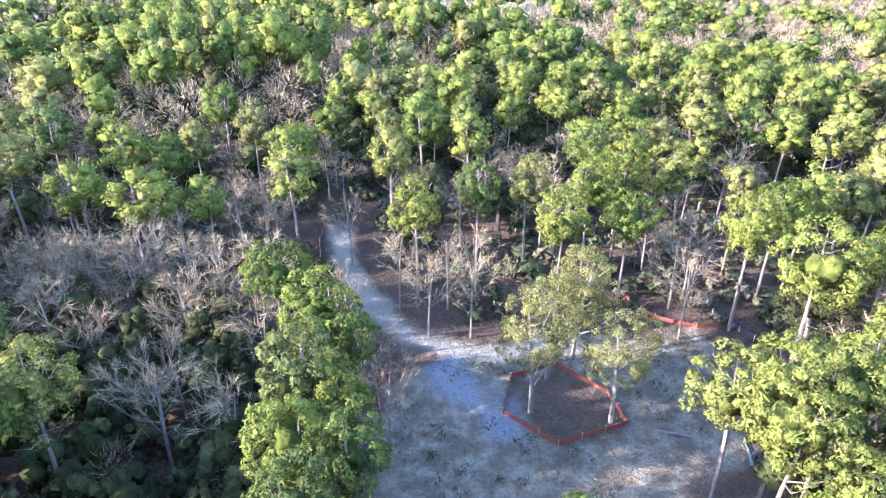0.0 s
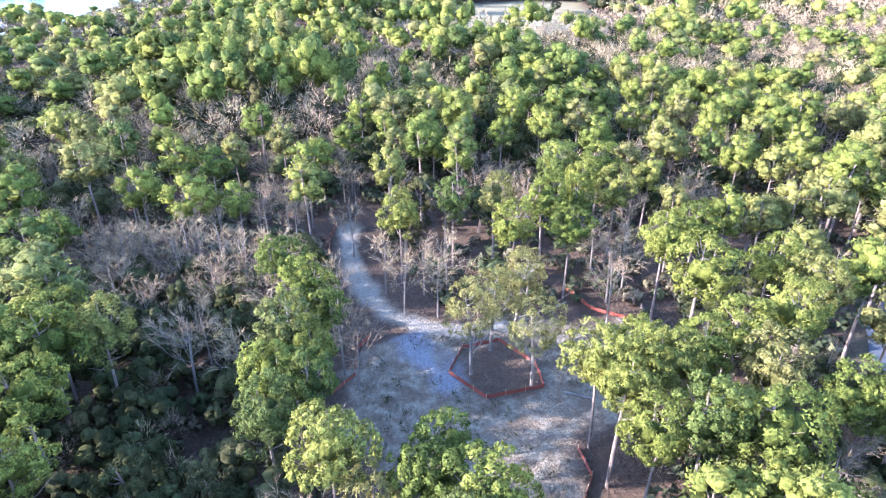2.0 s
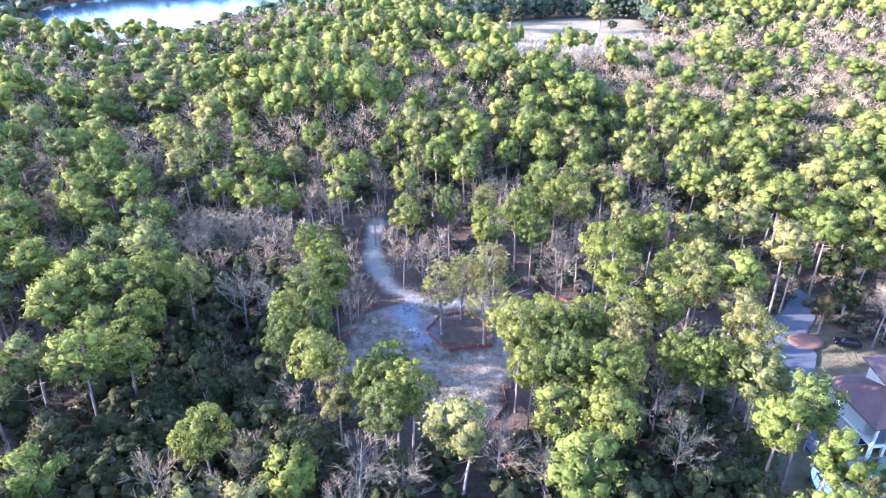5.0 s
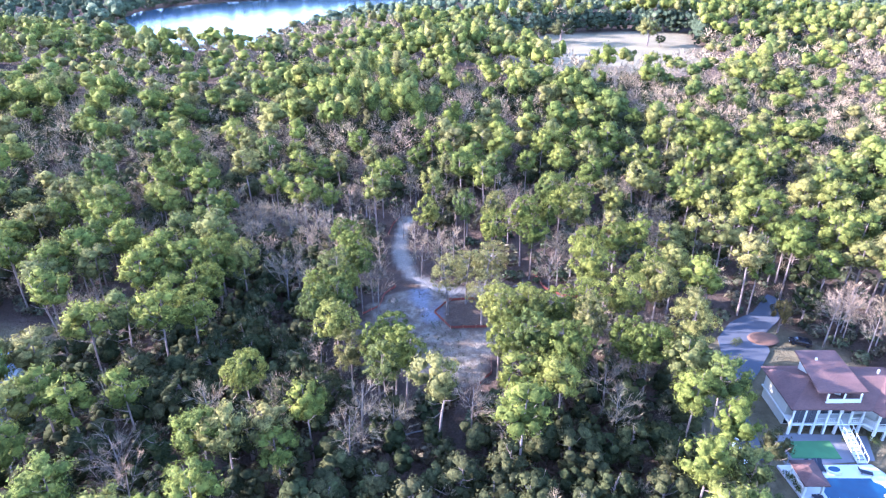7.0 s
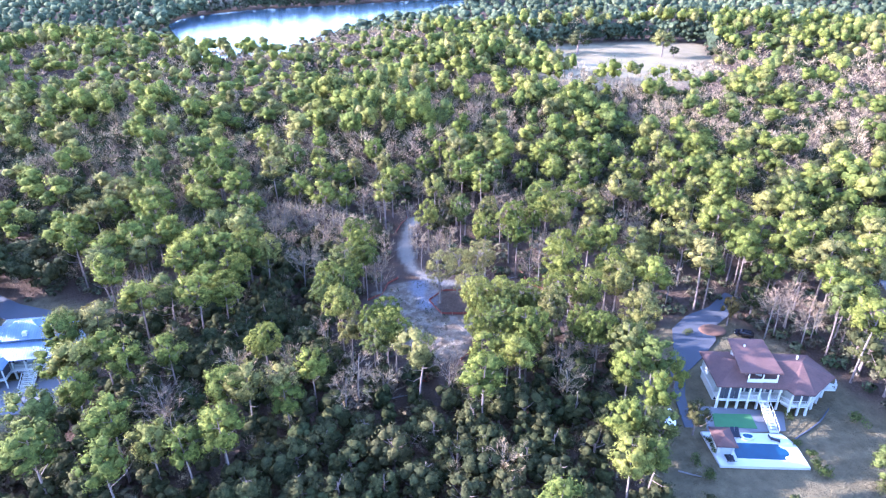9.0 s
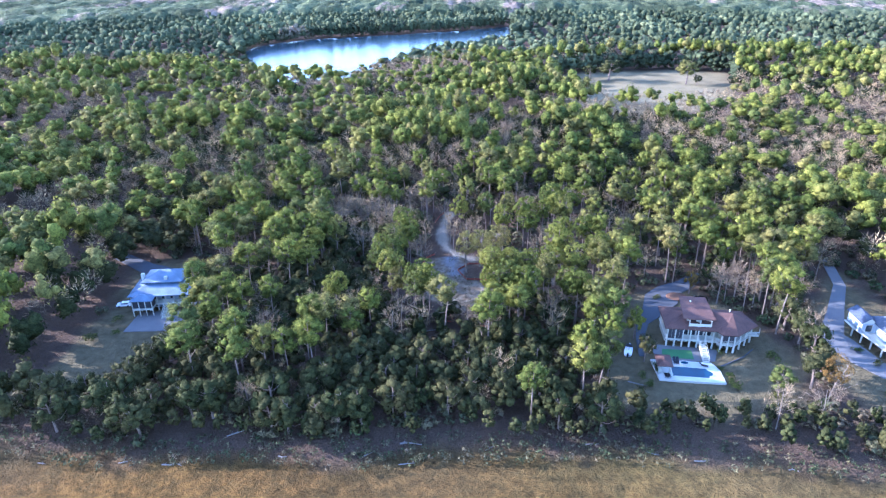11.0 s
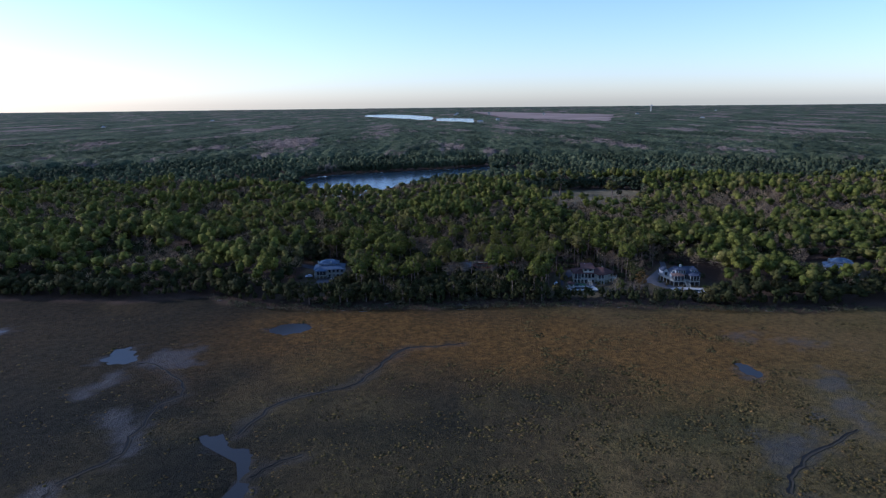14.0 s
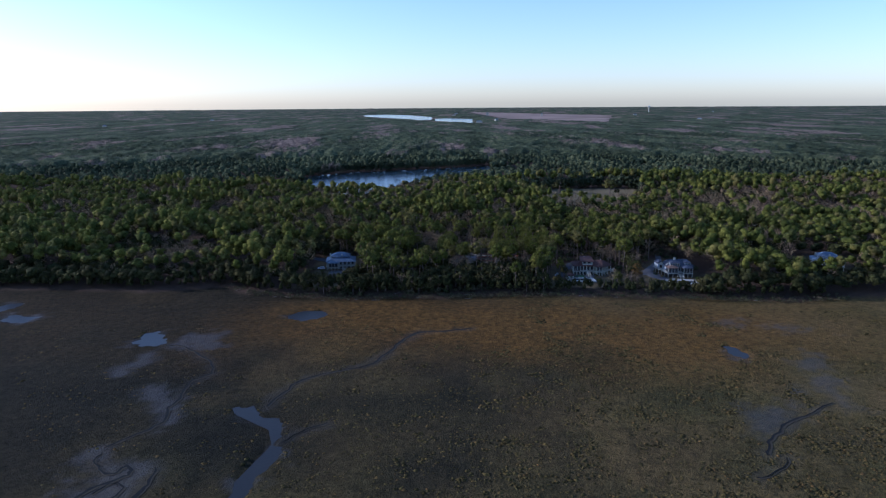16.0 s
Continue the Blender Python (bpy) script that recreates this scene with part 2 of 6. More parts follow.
def gap(px, py, line):
    """Distance of the points from a line of several stretches."""
    best = np.full(np.shape(px), 1e9)
    for (ax, ay), (bx, by) in zip(line, line[1:]):
        dx, dy = bx - ax, by - ay
        s = np.clip(((px - ax) * dx + (py - ay) * dy) / (dx * dx + dy * dy), 0, 1)
        best = np.minimum(best, np.hypot(px - ax - s * dx, py - ay - s * dy))
    return best


def depth_in(px, py, poly):
    """How far inside the polygon the points lie; negative outside."""
    d = gap(px, py, poly + poly[:1])
    return np.where(inside(px, py, poly), d, -d)


def value_noise(px, py, cell, seed=0):
    """Smooth noise from 0 to 1."""
    gx, gy = px / cell, py / cell
    ix, iy = np.floor(gx).astype(np.int64), np.floor(gy).astype(np.int64)
    fx, fy = gx - ix, gy - iy
    fx, fy = fx * fx * (3 - 2 * fx), fy * fy * (3 - 2 * fy)

    def h(a, b):
        k = (a * 374761393 + b * 668265263 + seed * 974711) & 0xFFFFFFFF
        k = ((k ^ (k >> 13)) * 1274126177) & 0xFFFFFFFF
        return ((k ^ (k >> 16)) & 0xFFFF) / 65535.0
    top = h(ix, iy) * (1 - fx) + h(ix + 1, iy) * fx
    low = h(ix, iy + 1) * (1 - fx) + h(ix + 1, iy + 1) * fx
    return top * (1 - fy) + low * fy


def ragged(px, py, amount, cell=4.0, seed=3):
    return amount * (value_noise(px, py, cell, seed) - 0.5) + 0.5 * amount * (value_noise(px, py, cell / 3, seed + 7) - 0.5)


# ---- the plan, in metres ----
CLEARING = [(4, -43), (2, -34), (4, -26), (8, -21), (13, -19.5), (21, -21), (30, -22), (36, -24), (41.5, -29), (41, -36), (33, -40), (25, -43), (21, -50), (11, -49)]
TRACK = [(11.5, 14), (9.6, 5), (9, -3), (9.7, -10), (11.5, -15), (14.5, -19), (19, -21), (24, -21.3)]
ISLAND = [(14.5, -28.6), (17, -34), (23.9, -34.3), (24.8, -30.2), (22.5, -24.6), (17.6, -24.6)]
SHORE = [(-900, -40), (-400, -70), (-212, -85), (-150, -91), (-121, -85), (-113, -83), (-95, -97), (-68, -103), (-45, -105), (-26, -102), (-6, -104), (14, -102), (39, -101), (74, -103), (112, -108), (148, -112), (160, -112), (192, -107), (400, -104), (900, -98)]
LAKE = [(-176, 382), (-164, 348), (-150, 316), (-128, 275), (-114, 252), (-100, 247), (-70, 257), (-59, 285), (-42, 322), (-20, 374), (20, 404), (57, 452), (70, 500), (60, 545), (10, 512), (-68, 480), (-135, 455), (-170, 418)]
FIELD = [(76, 214), (78, 262), (103, 274), (167, 282), (198, 268), (184, 228), (168, 182), (140, 160), (108, 144), (84, 156)]
HOUSE_LOT = [(47, -86), (48, -73), (51, -60), (57, -48), (64, -38), (72, -36), (78, -40), (83, -50), (90, -60), (91, -74), (84, -86), (68, -91)]
WEST_LOT = [(-78, -86), (-74, -52), (-79, -32), (-68, -22), (-56, -26), (-49, -38), (-48, -54), (-51, -70), (-57, -86)]
EAST_LOT = [(94, -85), (97, -67), (103, -51), (113, -33), (121, -31), (123, -47), (129, -61), (131, -85), (117, -94)]
FAR_LOT = [(181, -76), (197, -75), (216, -62), (216, -28), (190, -28), (184, -58)]
LOTS = (HOUSE_LOT, WEST_LOT, EAST_LOT, FAR_LOT)
POND = [(-73, -126), (-71.5, -122.5), (-68, -120.6), (-64.7, -119.8), (-60, -119.2), (-57, -120.4), (-55.6, -123.5), (-56, -127), (-58.5, -129.6), (-63.6, -131), (-68, -130.2), (-71.5, -128.4)]
CHANNEL = [(-68.6, -212), (-63, -211), (-60, -217), (-53.6, -219), (-49.6, -230), (-48.6, -238), (-49.9, -246), (-52, -250), (-52, -266), (-57, -266), (-56.5, -250), (-55, -242), (-54.4, -234), (-55, -228), (-60, -223), (-65.5, -218)]
POOLS = [
    [(-123.3, -157), (-123.2, -146.4), (-120, -144.5), (-113.7, -153), (-109.8, -160), (-116.5, -160)],
    [(99.5, -164), (103.4, -166), (105.5, -175), (101.4, -177), (99, -173)],
    [(-194, -129), (-196, -118.4), (-187.5, -124), (-181, -124), (-182.7, -131.5), (-187.6, -131.4)],
    [(-208, -111.6), (-204, -105.8), (-200, -105), (-200.3, -111.8), (-202, -116.6)],
    CHANNEL,
]
MUDS = [
    [(-109, -160), (-105, -148), (-96, -141.6), (-89.8, -153), (-92.6, -164), (-102, -162)],
    [(-118, -183), (-116, -173), (-113.4, -164.7), (-110, -175.5), (-112, -183), (-114.8, -187.6)],
    [(-100, -199), (-89, -194.7), (-84.6, -211), (-84.6, -223), (-91, -221)],
    [(-97, -236), (-84, -240), (-74, -247), (-74, -262), (-94, -262)],
    [(109, -134), (121, -139), (140.6, -141.8), (151.5, -146.7), (140.4, -150.4), (120, -146), (111, -141)],
    [(125, -170), (128.8, -174.6), (123.2, -189), (123.3, -208), (114.7, -219), (109.3, -217), (109, -206), (108, -198), (114.8, -182)],
    [(83, -217), (92.3, -211.7), (101.4, -213.7), (101.8, -219), (91, -227), (81, -234.7), (78.6, -230)],
]
# tidal creeks and their widths
CREEKS = [
    ([(6, -143), (-5.4, -146), (-16.4, -148.5), (-25, -166), (-31, -179.4), (-41, -185), (-50.5, -190), (-56, -201.6), (-58.5, -211)], 0.55),
    ([(-49, -232), (-45.4, -226.8), (-42, -223.7), (-38.5, -221.4)], 0.45),
    ([(-111, -160), (-104.6, -160.3), (-95.4, -168), (-88, -176), (-84, -186), (-87.7, -191), (-88.7, -197), (-87.2, -205), (-88, -211), (-86, -219.7), (-88.4, -225), (-92, -229), (-95.2, -234)], 0.6),
    ([(-95.2, -236.6), (-94.6, -240.7), (-91.5, -245), (-87.7, -247.3), (-85.3, -243.5), (-83.3, -246), (-85, -249.7), (-89.4, -253), (-91.5, -258)], 0.8),
    ([(-88, -255.5), (-84.4, -251), (-81.4, -254.5), (-83.6, -260)], 0.7),
    ([(-77.7, -244), (-76.8, -250), (-76.9, -254), (-76.8, -262)], 1.2),
    ([(112.3, -211), (103, -216.6), (93.5, -222.3), (85, -230), (79.3, -237.5), (78.5, -240.3)], 0.6),
    ([(82.5, -241.7), (76.4, -248), (70.4, -250.4)], 0.5),
]
FAR_WATERS = [[(-620, 4800), (-500, 4050), (-135, 3150), (-70, 3250), (-60, 3900), (-286, 4772), (-480, 5100)], [(-49, 3390), (-42, 2880), (130, 2500), (150, 2900), (170, 3350), (0, 3550)]]
FAR_FIELD = [(260, 6303), (360, 3250), (720, 2500), (1158, 4119)]


def opened(px, py, poly):
    """Inside a far clearing, or on the low ground before its near bank."""
    return sum(inside((px + 2) / s - 2, (py + 377) / s - 377, poly) for s in (1.0, 0.96, 0.92)) > 0


def shore_y(px):
    return np.interp(px, [p[0] for p in SHORE], [p[1] for p in SHORE])


def ground_height(px, py):
    """The land, a metre above the marsh, with the lake bed, ponds and creeks let into it."""
    land = np.clip((py - shore_y(px) + ragged(px, py, 5, 9)) / 5.0, 0, 1)
    z = -1.0 + land + 0.25 * land * (value_noise(px, py, 9, 2) - 0.5)
    z = z + (1 - land) * (0.35 * (value_noise(px, py, 2.6, 4) - 0.5) + 0.25 * (value_noise(px, py, 7, 5) - 0.5))
    for poly in [POND] + POOLS:
        z = z - 0.6 * np.clip(0.5 + 0.5 * (depth_in(px, py, poly) + ragged(px, py, 2.4, 4)), 0, 1)
    for line, wide in CREEKS:
        near = np.clip(2.0 - gap(px, py, line) / (1.2 + 1.3 * wide), 0, 1)
        z = z * (1 - near) - 1.14 * near
    for poly in [LAKE] + FAR_WATERS:
        z = z - 2.5 * np.clip(0.5 + 0.2 * (depth_in(px, py, poly) + ragged(px, py, 4, 12)), 0, 1)
    return z


def steps(*runs):
    return np.unique(np.concatenate([np.arange(a, b, s) for a, b, s in runs] + [[runs[-1][1]]]))


def build_ground():
    xs = steps((-11000, -3000, 800), (-3000, -900, 150), (-900, -260, 25), (-260, -210, 5), (-210, -126, 2.5), (-126, -44, 1.4), (-44, -4, 2), (-4, 46, 0.9), (46, 130, 1.6), (130, 200, 2.5), (200, 330, 4), (330, 900, 25), (900, 3000, 150), (3000, 11000, 800))
    ys = steps((-3000, -500, 200), (-500, -262, 12), (-262, -108, 1.5), (-108, -57, 2), (-57, 27, 0.9), (27, 560, 7), (560, 1500, 40), (1500, 6000, 120), (6000, 10700, 600))
    px, py = np.meshgrid(xs, ys)
    z = ground_height(px, py)
    nx, ny = len(xs), len(ys)
    idx = np.arange(nx * ny).reshape(ny, nx)
    faces = np.stack([idx[:-1, :-1], idx[:-1, 1:], idx[1:, 1:], idx[1:, :-1]], -1).reshape(-1, 4)
    ob = arrays("ground", np.stack([px, py, z], -1).reshape(-1, 3), faces, ground_mat, smooth=True)
    land = np.clip((py - shore_y(px) + ragged(px, py, 5, 9)) / 3.0, 0, 1)
    sand = np.clip(0.5 + 0.6 * (depth_in(px, py, CLEARING) + ragged(px, py, 5, 5)), 0, 1)
    sand *= 1 - 0.9 * np.clip(0.5 + 0.6 * (depth_in(px, py, ISLAND) + ragged(px, py, 2, 3)), 0, 1)
    sand = np.maximum(sand, np.clip(1.6 - gap(px, py, TRACK) / 1.3 + ragged(px, py, 0.8, 3), 0, 1))
    lawn = np.zeros_like(px)
    for lot in LOTS:
        lawn = np.maximum(lawn, np.clip(0.5 + 0.2 * (depth_in(px, py, lot) + ragged(px, py, 6, 6)), 0, 1))
    wet = np.zeros_like(px)
    for poly in [POND] + POOLS + MUDS:
        wet = np.maximum(wet, np.clip((0.3 if poly in MUDS else 0.15) + 0.14 * (depth_in(px, py, poly) + ragged(px, py, 12, 7) + ragged(px, py, 5, 2.6, 8)), 0, 1) * (0.42 if poly in MUDS else 0.6))
    for line, wide in CREEKS:
        wet = np.maximum(wet, np.clip(1.3 - gap(px, py, line) / 2.6 + ragged(px, py, 1.6, 5), 0, 1) * 0.17)
    rust = np.clip(1.3 - np.abs(py + 142 + 0.1 * (px - 30)) / 42 + 0.9 * (value_noise(px, py, 24, 63) - 0.5), 0, 1) * np.clip((px + 125) / 80, 0.15, 1) * np.clip((190 - px) / 90, 0.35, 1)
    gravel = np.clip(1.5 - gap(px, py, [(11.5, -20.5), (12.2, -24), (14, -30)]) / 1.6 + ragged(px, py, 1.6, 2), 0, 1) * 0.8
    field = np.clip(0.5 + 0.1 * depth_in(px, py, FIELD), 0, 1)
    for name, layer in (("sand", sand), ("track", np.clip(1.5 - gap(px, py, TRACK) / 1.2 + ragged(px, py, 0.8, 3), 0, 1)), ("marsh", 1 - land), ("wet", wet * (1 - land)), ("lawn", lawn * land), ("field", field), ("tan", inside(px, py, FAR_FIELD) * 1.0), ("tone", np.clip(0.42 + px / 230 + 0.55 * (value_noise(px, py, 45, 61) - 0.5) + 0.4 * (value_noise(px, py, 13, 62) - 0.5), 0, 1)), ("rust", rust), ("gravel", gravel)):
        ob.data.attributes.new(name, "FLOAT", "POINT").data.foreach_set("value", layer.ravel().astype(np.float32))
    return tagged(ob, "forest floor, sandy clearing and brown salt marsh", "ground", kind="structure")


ground = build_ground()


def sheet(name, poly, z, material, label, category="water", grow=0.0):
    bm = bmesh.new()
    c = Vector((sum(p[0] for p in poly) / len(poly), sum(p[1] for p in poly) / len(poly), 0))
    vs = []
    for p in poly:
        v = Vector((p[0], p[1], 0))
        v += (v - c).normalized() * grow
        vs.append(bm.verts.new((v.x, v.y, z)))
    f = bm.faces.new(vs)
    if f.normal.z < 0:
        f.normal_flip()
    f.normal_update()
    if f.normal.z < 0:
        f.normal_flip()
    return tagged(part(name, bm, material), label, category, kind="structure")


sheet("water_lake", LAKE, -0.55, lake_water, "calm blue lake among the woods", grow=14)
sheet("water_pond", POND, -1.27, pond_water, "shallow tidal pond in the marsh", grow=3)
for poly in POOLS:
    sheet("water_pool", poly, -1.27, pond_water, "small pool of standing water in the marsh", grow=3)
for poly in FAR_WATERS:
    sheet("water_river", poly, -0.4, lake_water, "distant bright river near the horizon", grow=30)

# ---- trees ----
PINES_WEST_EDGE = [
    (-12, 5, 3.6), (-19, 12, 3.2), (-6, 4, 2.8), (4, 5, 3.5), (-2, -15, 2.8), (-27, 21, 3.8), (-34, 11, 3.8), (-40, 16, 3.2),
    (-46, 14, 3.6), (-45, 38, 3.8), (-23, 31, 3.2), (-14, 21, 3), (-9, 21, 3), (-33, 44, 3.4), (0, -24, 3), (1, -27, 2.4),
    (-3, -31, 3.2), (-1, -33, 2.4), (-5, -37, 3), (-2, -39, 2.4), (-6, -42, 2.6),
]
PINES_WEST = [
    (-26, -18, 4), (-29, -27, 3.4), (-24, -28, 3.2), (-20, -26, 3), (-35, -24, 3.6), (-30, -35, 3.2), (-25, -34, 3.2), 
    (-25, -42, 3.4), (-29, -45, 3.4),
]
PINES_SOUTH = [
    (-2, -49, 3.2), (0, -53, 2.4), (6, -50, 2.8), (4, -53, 2.6), (6.5, -55.5, 3.2), (8, -57, 2.8), (5, -58, 2.8),
]
PINES_NORTH = [
    (15, -7, 2.8), (23, -6, 2.4), (29, -7, 2.8), (17, 7, 2.6), (25, 16, 3.2), (34, 20, 2.8), (42, 21, 2.8), (43, 0, 3.2),
    (50, 0, 3.2), (40, -10, 2.6), (46, -11, 3), (57, 2, 2.8), (68, 5, 3), (35, -18, 2.8), (52, -17, 2.4), (56, -5, 2.6),
    (48, 30, 3), (58, 21, 3), (70, 21, 2.8), (22, 22, 2.4), (15, 28, 2.8), (9, 22, 2.8), (3, 27, 2.6), (-5, 24, 2.6),
]
PINES_EAST = [
    (73, -5, 3), (76, 6, 3), (85, 4, 3.2), (76, -10, 2.8), (80, 20, 3), (94, 19, 3), (66, -24, 3), (71, -25, 3.6),
    (71, -35, 3.4), (106, -3, 3.6), (89, -22, 3.4), (115, 21, 2.8), (43, -27, 3), (50, -24, 3), (41, -36, 3.6), (51, -36, 3.2),
    (57, -35, 3), (51, -42, 3.4), (54, -49, 2.8), (54, -24, 3), (84, -7, 3), (61, -24, 3),
]
PINES_SOUTHEAST = [
    (24, -44, 3.2), (23, -49, 3), (28, -45, 3), (28, -48, 2.8), (33, -47, 3), (38, -46, 3.4), (31, -58, 3.4), (27, -55, 3),
    (23, -61, 2.8), (27, -62, 2.8), (41, -57, 3), (51, -55, 3.4), (57, -52, 3), (47, -63, 3.2), (30, -54, 3), (36, -52, 3),
    (44, -46, 3.2), (23, -54, 2.6), (29, -64, 3), (43, -59, 3),
]
PINES_HOUSE = [
    (73, -35, 2.8), (101, -13, 3.6), (97, -28, 3.4), (103, -31, 3.8), (92, -45, 3.4), (93, -49, 3.4), (90, -60, 3.8), (86, -69, 3.6),
    (49, -60, 3), (54, -60, 3), (50, -67, 3), (45, -69, 3), (48, -74, 2.8), (41, -81, 3), (43, -87, 2.8),
    (40, -88, 3), (104, -38, 3.8), (116, -20, 3.6), (117, 3, 3.6),
]
PINES_SOUTHWEST = [
    (-49, -21, 3.6), (-49, -36, 3.4), (-45, -51, 3.6), (-39, -46, 3.4), (-56, -51, 3.2), (-33, -13, 3.4), (-32, -24, 3), (-25, -22, 3.4),
    (-35, -43, 3.2), (-43, -63, 3.6), (-35, -63, 3.2), (-40, -60, 3), (-14, -58, 2.8), (-17, -71, 3), (-9, -69, 2.8), (-5, -65, 2.6),
    (-8, -72, 2.6), (-17, -77, 3), (-20, -82, 3), (-25, -81, 3), (-29, -86, 3.2), (-40, -70, 3), (-40, -83, 3.6), (-43, -76, 3.4),
    (-15, -81, 3), (-29, -61, 3), (-14, -71, 3),
]
OAKS = [
    (-24, -54, 3.4), (-21, -45, 2.6), (-16, -45, 2.8), (-11, -44, 2.4), (-7, -49, 2.4), (-33, -66, 3.6), (-25, -66, 3), (4, -74, 3.2),
    (8, -78, 3.2), (2, -80, 3), (-3, -75, 3.2), (-6, -79, 3), (12, -84, 3.2), (17, -80, 3), (21, -82, 3.2), (7, -85, 3),
    (1, -86, 3), (29, -70, 3.2), (25, -68, 2.8), (32, -78, 3), (27, -81, 3), (37, -70, 3), (32, -85, 3), (38, -79, 3),
    (24, -87, 3), (18, -87, 3), (14, -74, 3), (-10, -78, 3), (-4, -85, 3),
]
WILLOWS = [
    (16.9, -29.5, 3.2), (22.8, -33.4, 3.0), (20.8, -26, 3.2), (24.6, -24.6, 3.2), (27.5, -21.5, 2.6),
]
BARE = [
    (-8, -27, 2.8), (-5, -50, 2.6), (-13, -24, 2.8), (12, -9, 2.2), (17, -11, 2.2), (20, -12, 2.2), (13, -15, 2), (10, 3, 2.2),
    (-22, 3, 2.6), (-19, 3, 2.6), (-9, 1, 2.8), (40, -21, 2.4), (43, -20, 2.6), (-2, 11, 2.4), (111, 13, 3), (99, 1, 3),
    (4, -28, 2.2), (3, -25, 2.2), (-31, 7, 2.6), (-4, -17, 2.2), (17, -17, 2), (37, -26, 2.2), (48, -48, 2.6), (43, -57, 2.4),
]
BARE_LATE = [
    (0, -67, 2.6), (6, -63, 2.2), (81, -46, 2.6), (87, -42, 2.6), (86, -50, 2.4), (-26, -73, 2.8), (-29, -67, 2.6), (24, -82, 2.2),
    (100, 10, 2.6), (66, -32, 2.2), (68, 8, 2.4),
]


def blob_points(rng, n, center, radius, up=0.25):
    """Points on and just under the skin of a clump, denser on its upper side, and the way out from its middle."""
    d = rng.normal(size=(n, 3))
    d[:, 2] += up
    d /= np.linalg.norm(d, axis=1, keepdims=True)
    r = radius * (0.72 + 0.36 * rng.random((n, 1)))
    return center + d * r * np.array([1, 1, 0.68]), d


def leaves(rng, pts, out, size, droop=0.0):
    """A small three-cornered spray of leaves at each point, roughly facing outwards."""
    n = len(pts)
    coarse = size > 0.25
    nrm = out + rng.normal(scale=0.5, size=(n, 3))
    nrm /= np.linalg.norm(nrm, axis=1, keepdims=True)
    a = np.cross(nrm, rng.normal(size=(n, 3)))
    a[:, 2] -= droop
    a /= np.linalg.norm(a, axis=1, keepdims=True) + 1e-9
    b = np.cross(nrm, a)
    s = size * (0.6 + 0.8 * rng.random((n, 1)))
    t = s * (0.9 + 0.5 * rng.random((n, 1)))
    k = (rng.random((n, 1)) - 0.5) * 1.2
    w = s * (0.85 if coarse else 0.62)
    v = np.stack([pts - a * w - b * t * 0.5, pts + a * w - b * t * 0.5, pts + b * t * (1.0 if coarse else 1.4) + a * s * k * 0.6 + nrm * 0.25 * s], 1).reshape(-1, 3)
    soft = out + nrm * 0.8 + np.array([0, 0, 0.12])
    soft /= np.linalg.norm(soft, axis=1, keepdims=True)
    return v, np.arange(3 * n).reshape(-1, 3), np.repeat(soft, 3, 0)


def icosahedron():
    g = (1 + 5 ** 0.5) / 2
    v = np.array([(-1, g, 0), (1, g, 0), (-1, -g, 0), (1, -g, 0), (0, -1, g), (0, 1, g), (0, -1, -g), (0, 1, -g), (g, 0, -1), (g, 0, 1), (-g, 0, -1), (-g, 0, 1)], float)
    f = [(a, b, c) for a, b, c in itertools.combinations(range(12), 3) if max(np.linalg.norm(v[a] - v[b]), np.linalg.norm(v[b] - v[c]), np.linalg.norm(v[a] - v[c])) < 2.01]
    f = [(a, b, c) if np.dot(np.cross(v[b] - v[a], v[c] - v[a]), v[a]) > 0 else (a, c, b) for a, b, c in f]
    return v / np.linalg.norm(v[0]), np.array(f)


ICO_V, ICO_F = icosahedron()
# middle height, reach, rise above and drop below the middle, lowest tuft direction
SHAPES = {"pine": (12.2, 3.2, 4.3, 4.0, -0.8), "oak": (5.6, 3.3, 4.0, 3.2, -0.7), "far": (7.5, 3.4, 5.5, 3.5, -0.2), "bank": (5.6, 3.2, 7.0, 5.6, -0.9), "willow": (8.6, 3.3, 4.4, 3.6, -0.8)}


def tuft_spots(rng, kind, tufts):
    """Middles of the tufts on an uneven, lobed crown, and the way out at each."""
    mid, reach, up, down, lowest = SHAPES[kind]
    k = np.arange(tufts) + 0.5
    z = 1 - (1 - lowest) * k / tufts
    a = k * 2.39996 + rng.normal(scale=0.5 if tufts > 20 else 0.3, size=tufts)
    d = np.stack([np.sqrt(1 - z * z) * np.cos(a), np.sqrt(1 - z * z) * np.sin(a), z], 1) + rng.normal(scale=0.12, size=(tufts, 3))
    d /= np.linalg.norm(d, axis=1, keepdims=True)
    lobes = rng.normal(size=(6, 3)) + np.array([0, 0, 0.3])
    lobes /= np.linalg.norm(lobes, axis=1, keepdims=True)
    swell = 0.7 + 0.36 * np.clip((d @ lobes.T).max(1), 0, 1) ** 3 + rng.uniform(-0.1, 0.06, tufts)
    if kind == "pine":
        swell *= np.where(d[:, 2] < -0.2, rng.uniform(0.55, 1.0, tufts), 1)
    dims = np.stack([np.full(tufts, reach), np.full(tufts, reach), np.where(d[:, 2] > 0, up, down)], 1)
    return np.array([0, 0, mid]) + d * dims * swell[:, None], d


def lump(rng, center, dims, rough=0.2):
    """A small uneven solid clump."""
    v = ICO_V * (1 + rng.uniform(-rough, rough, (12, 1)))
    return center + v * dims


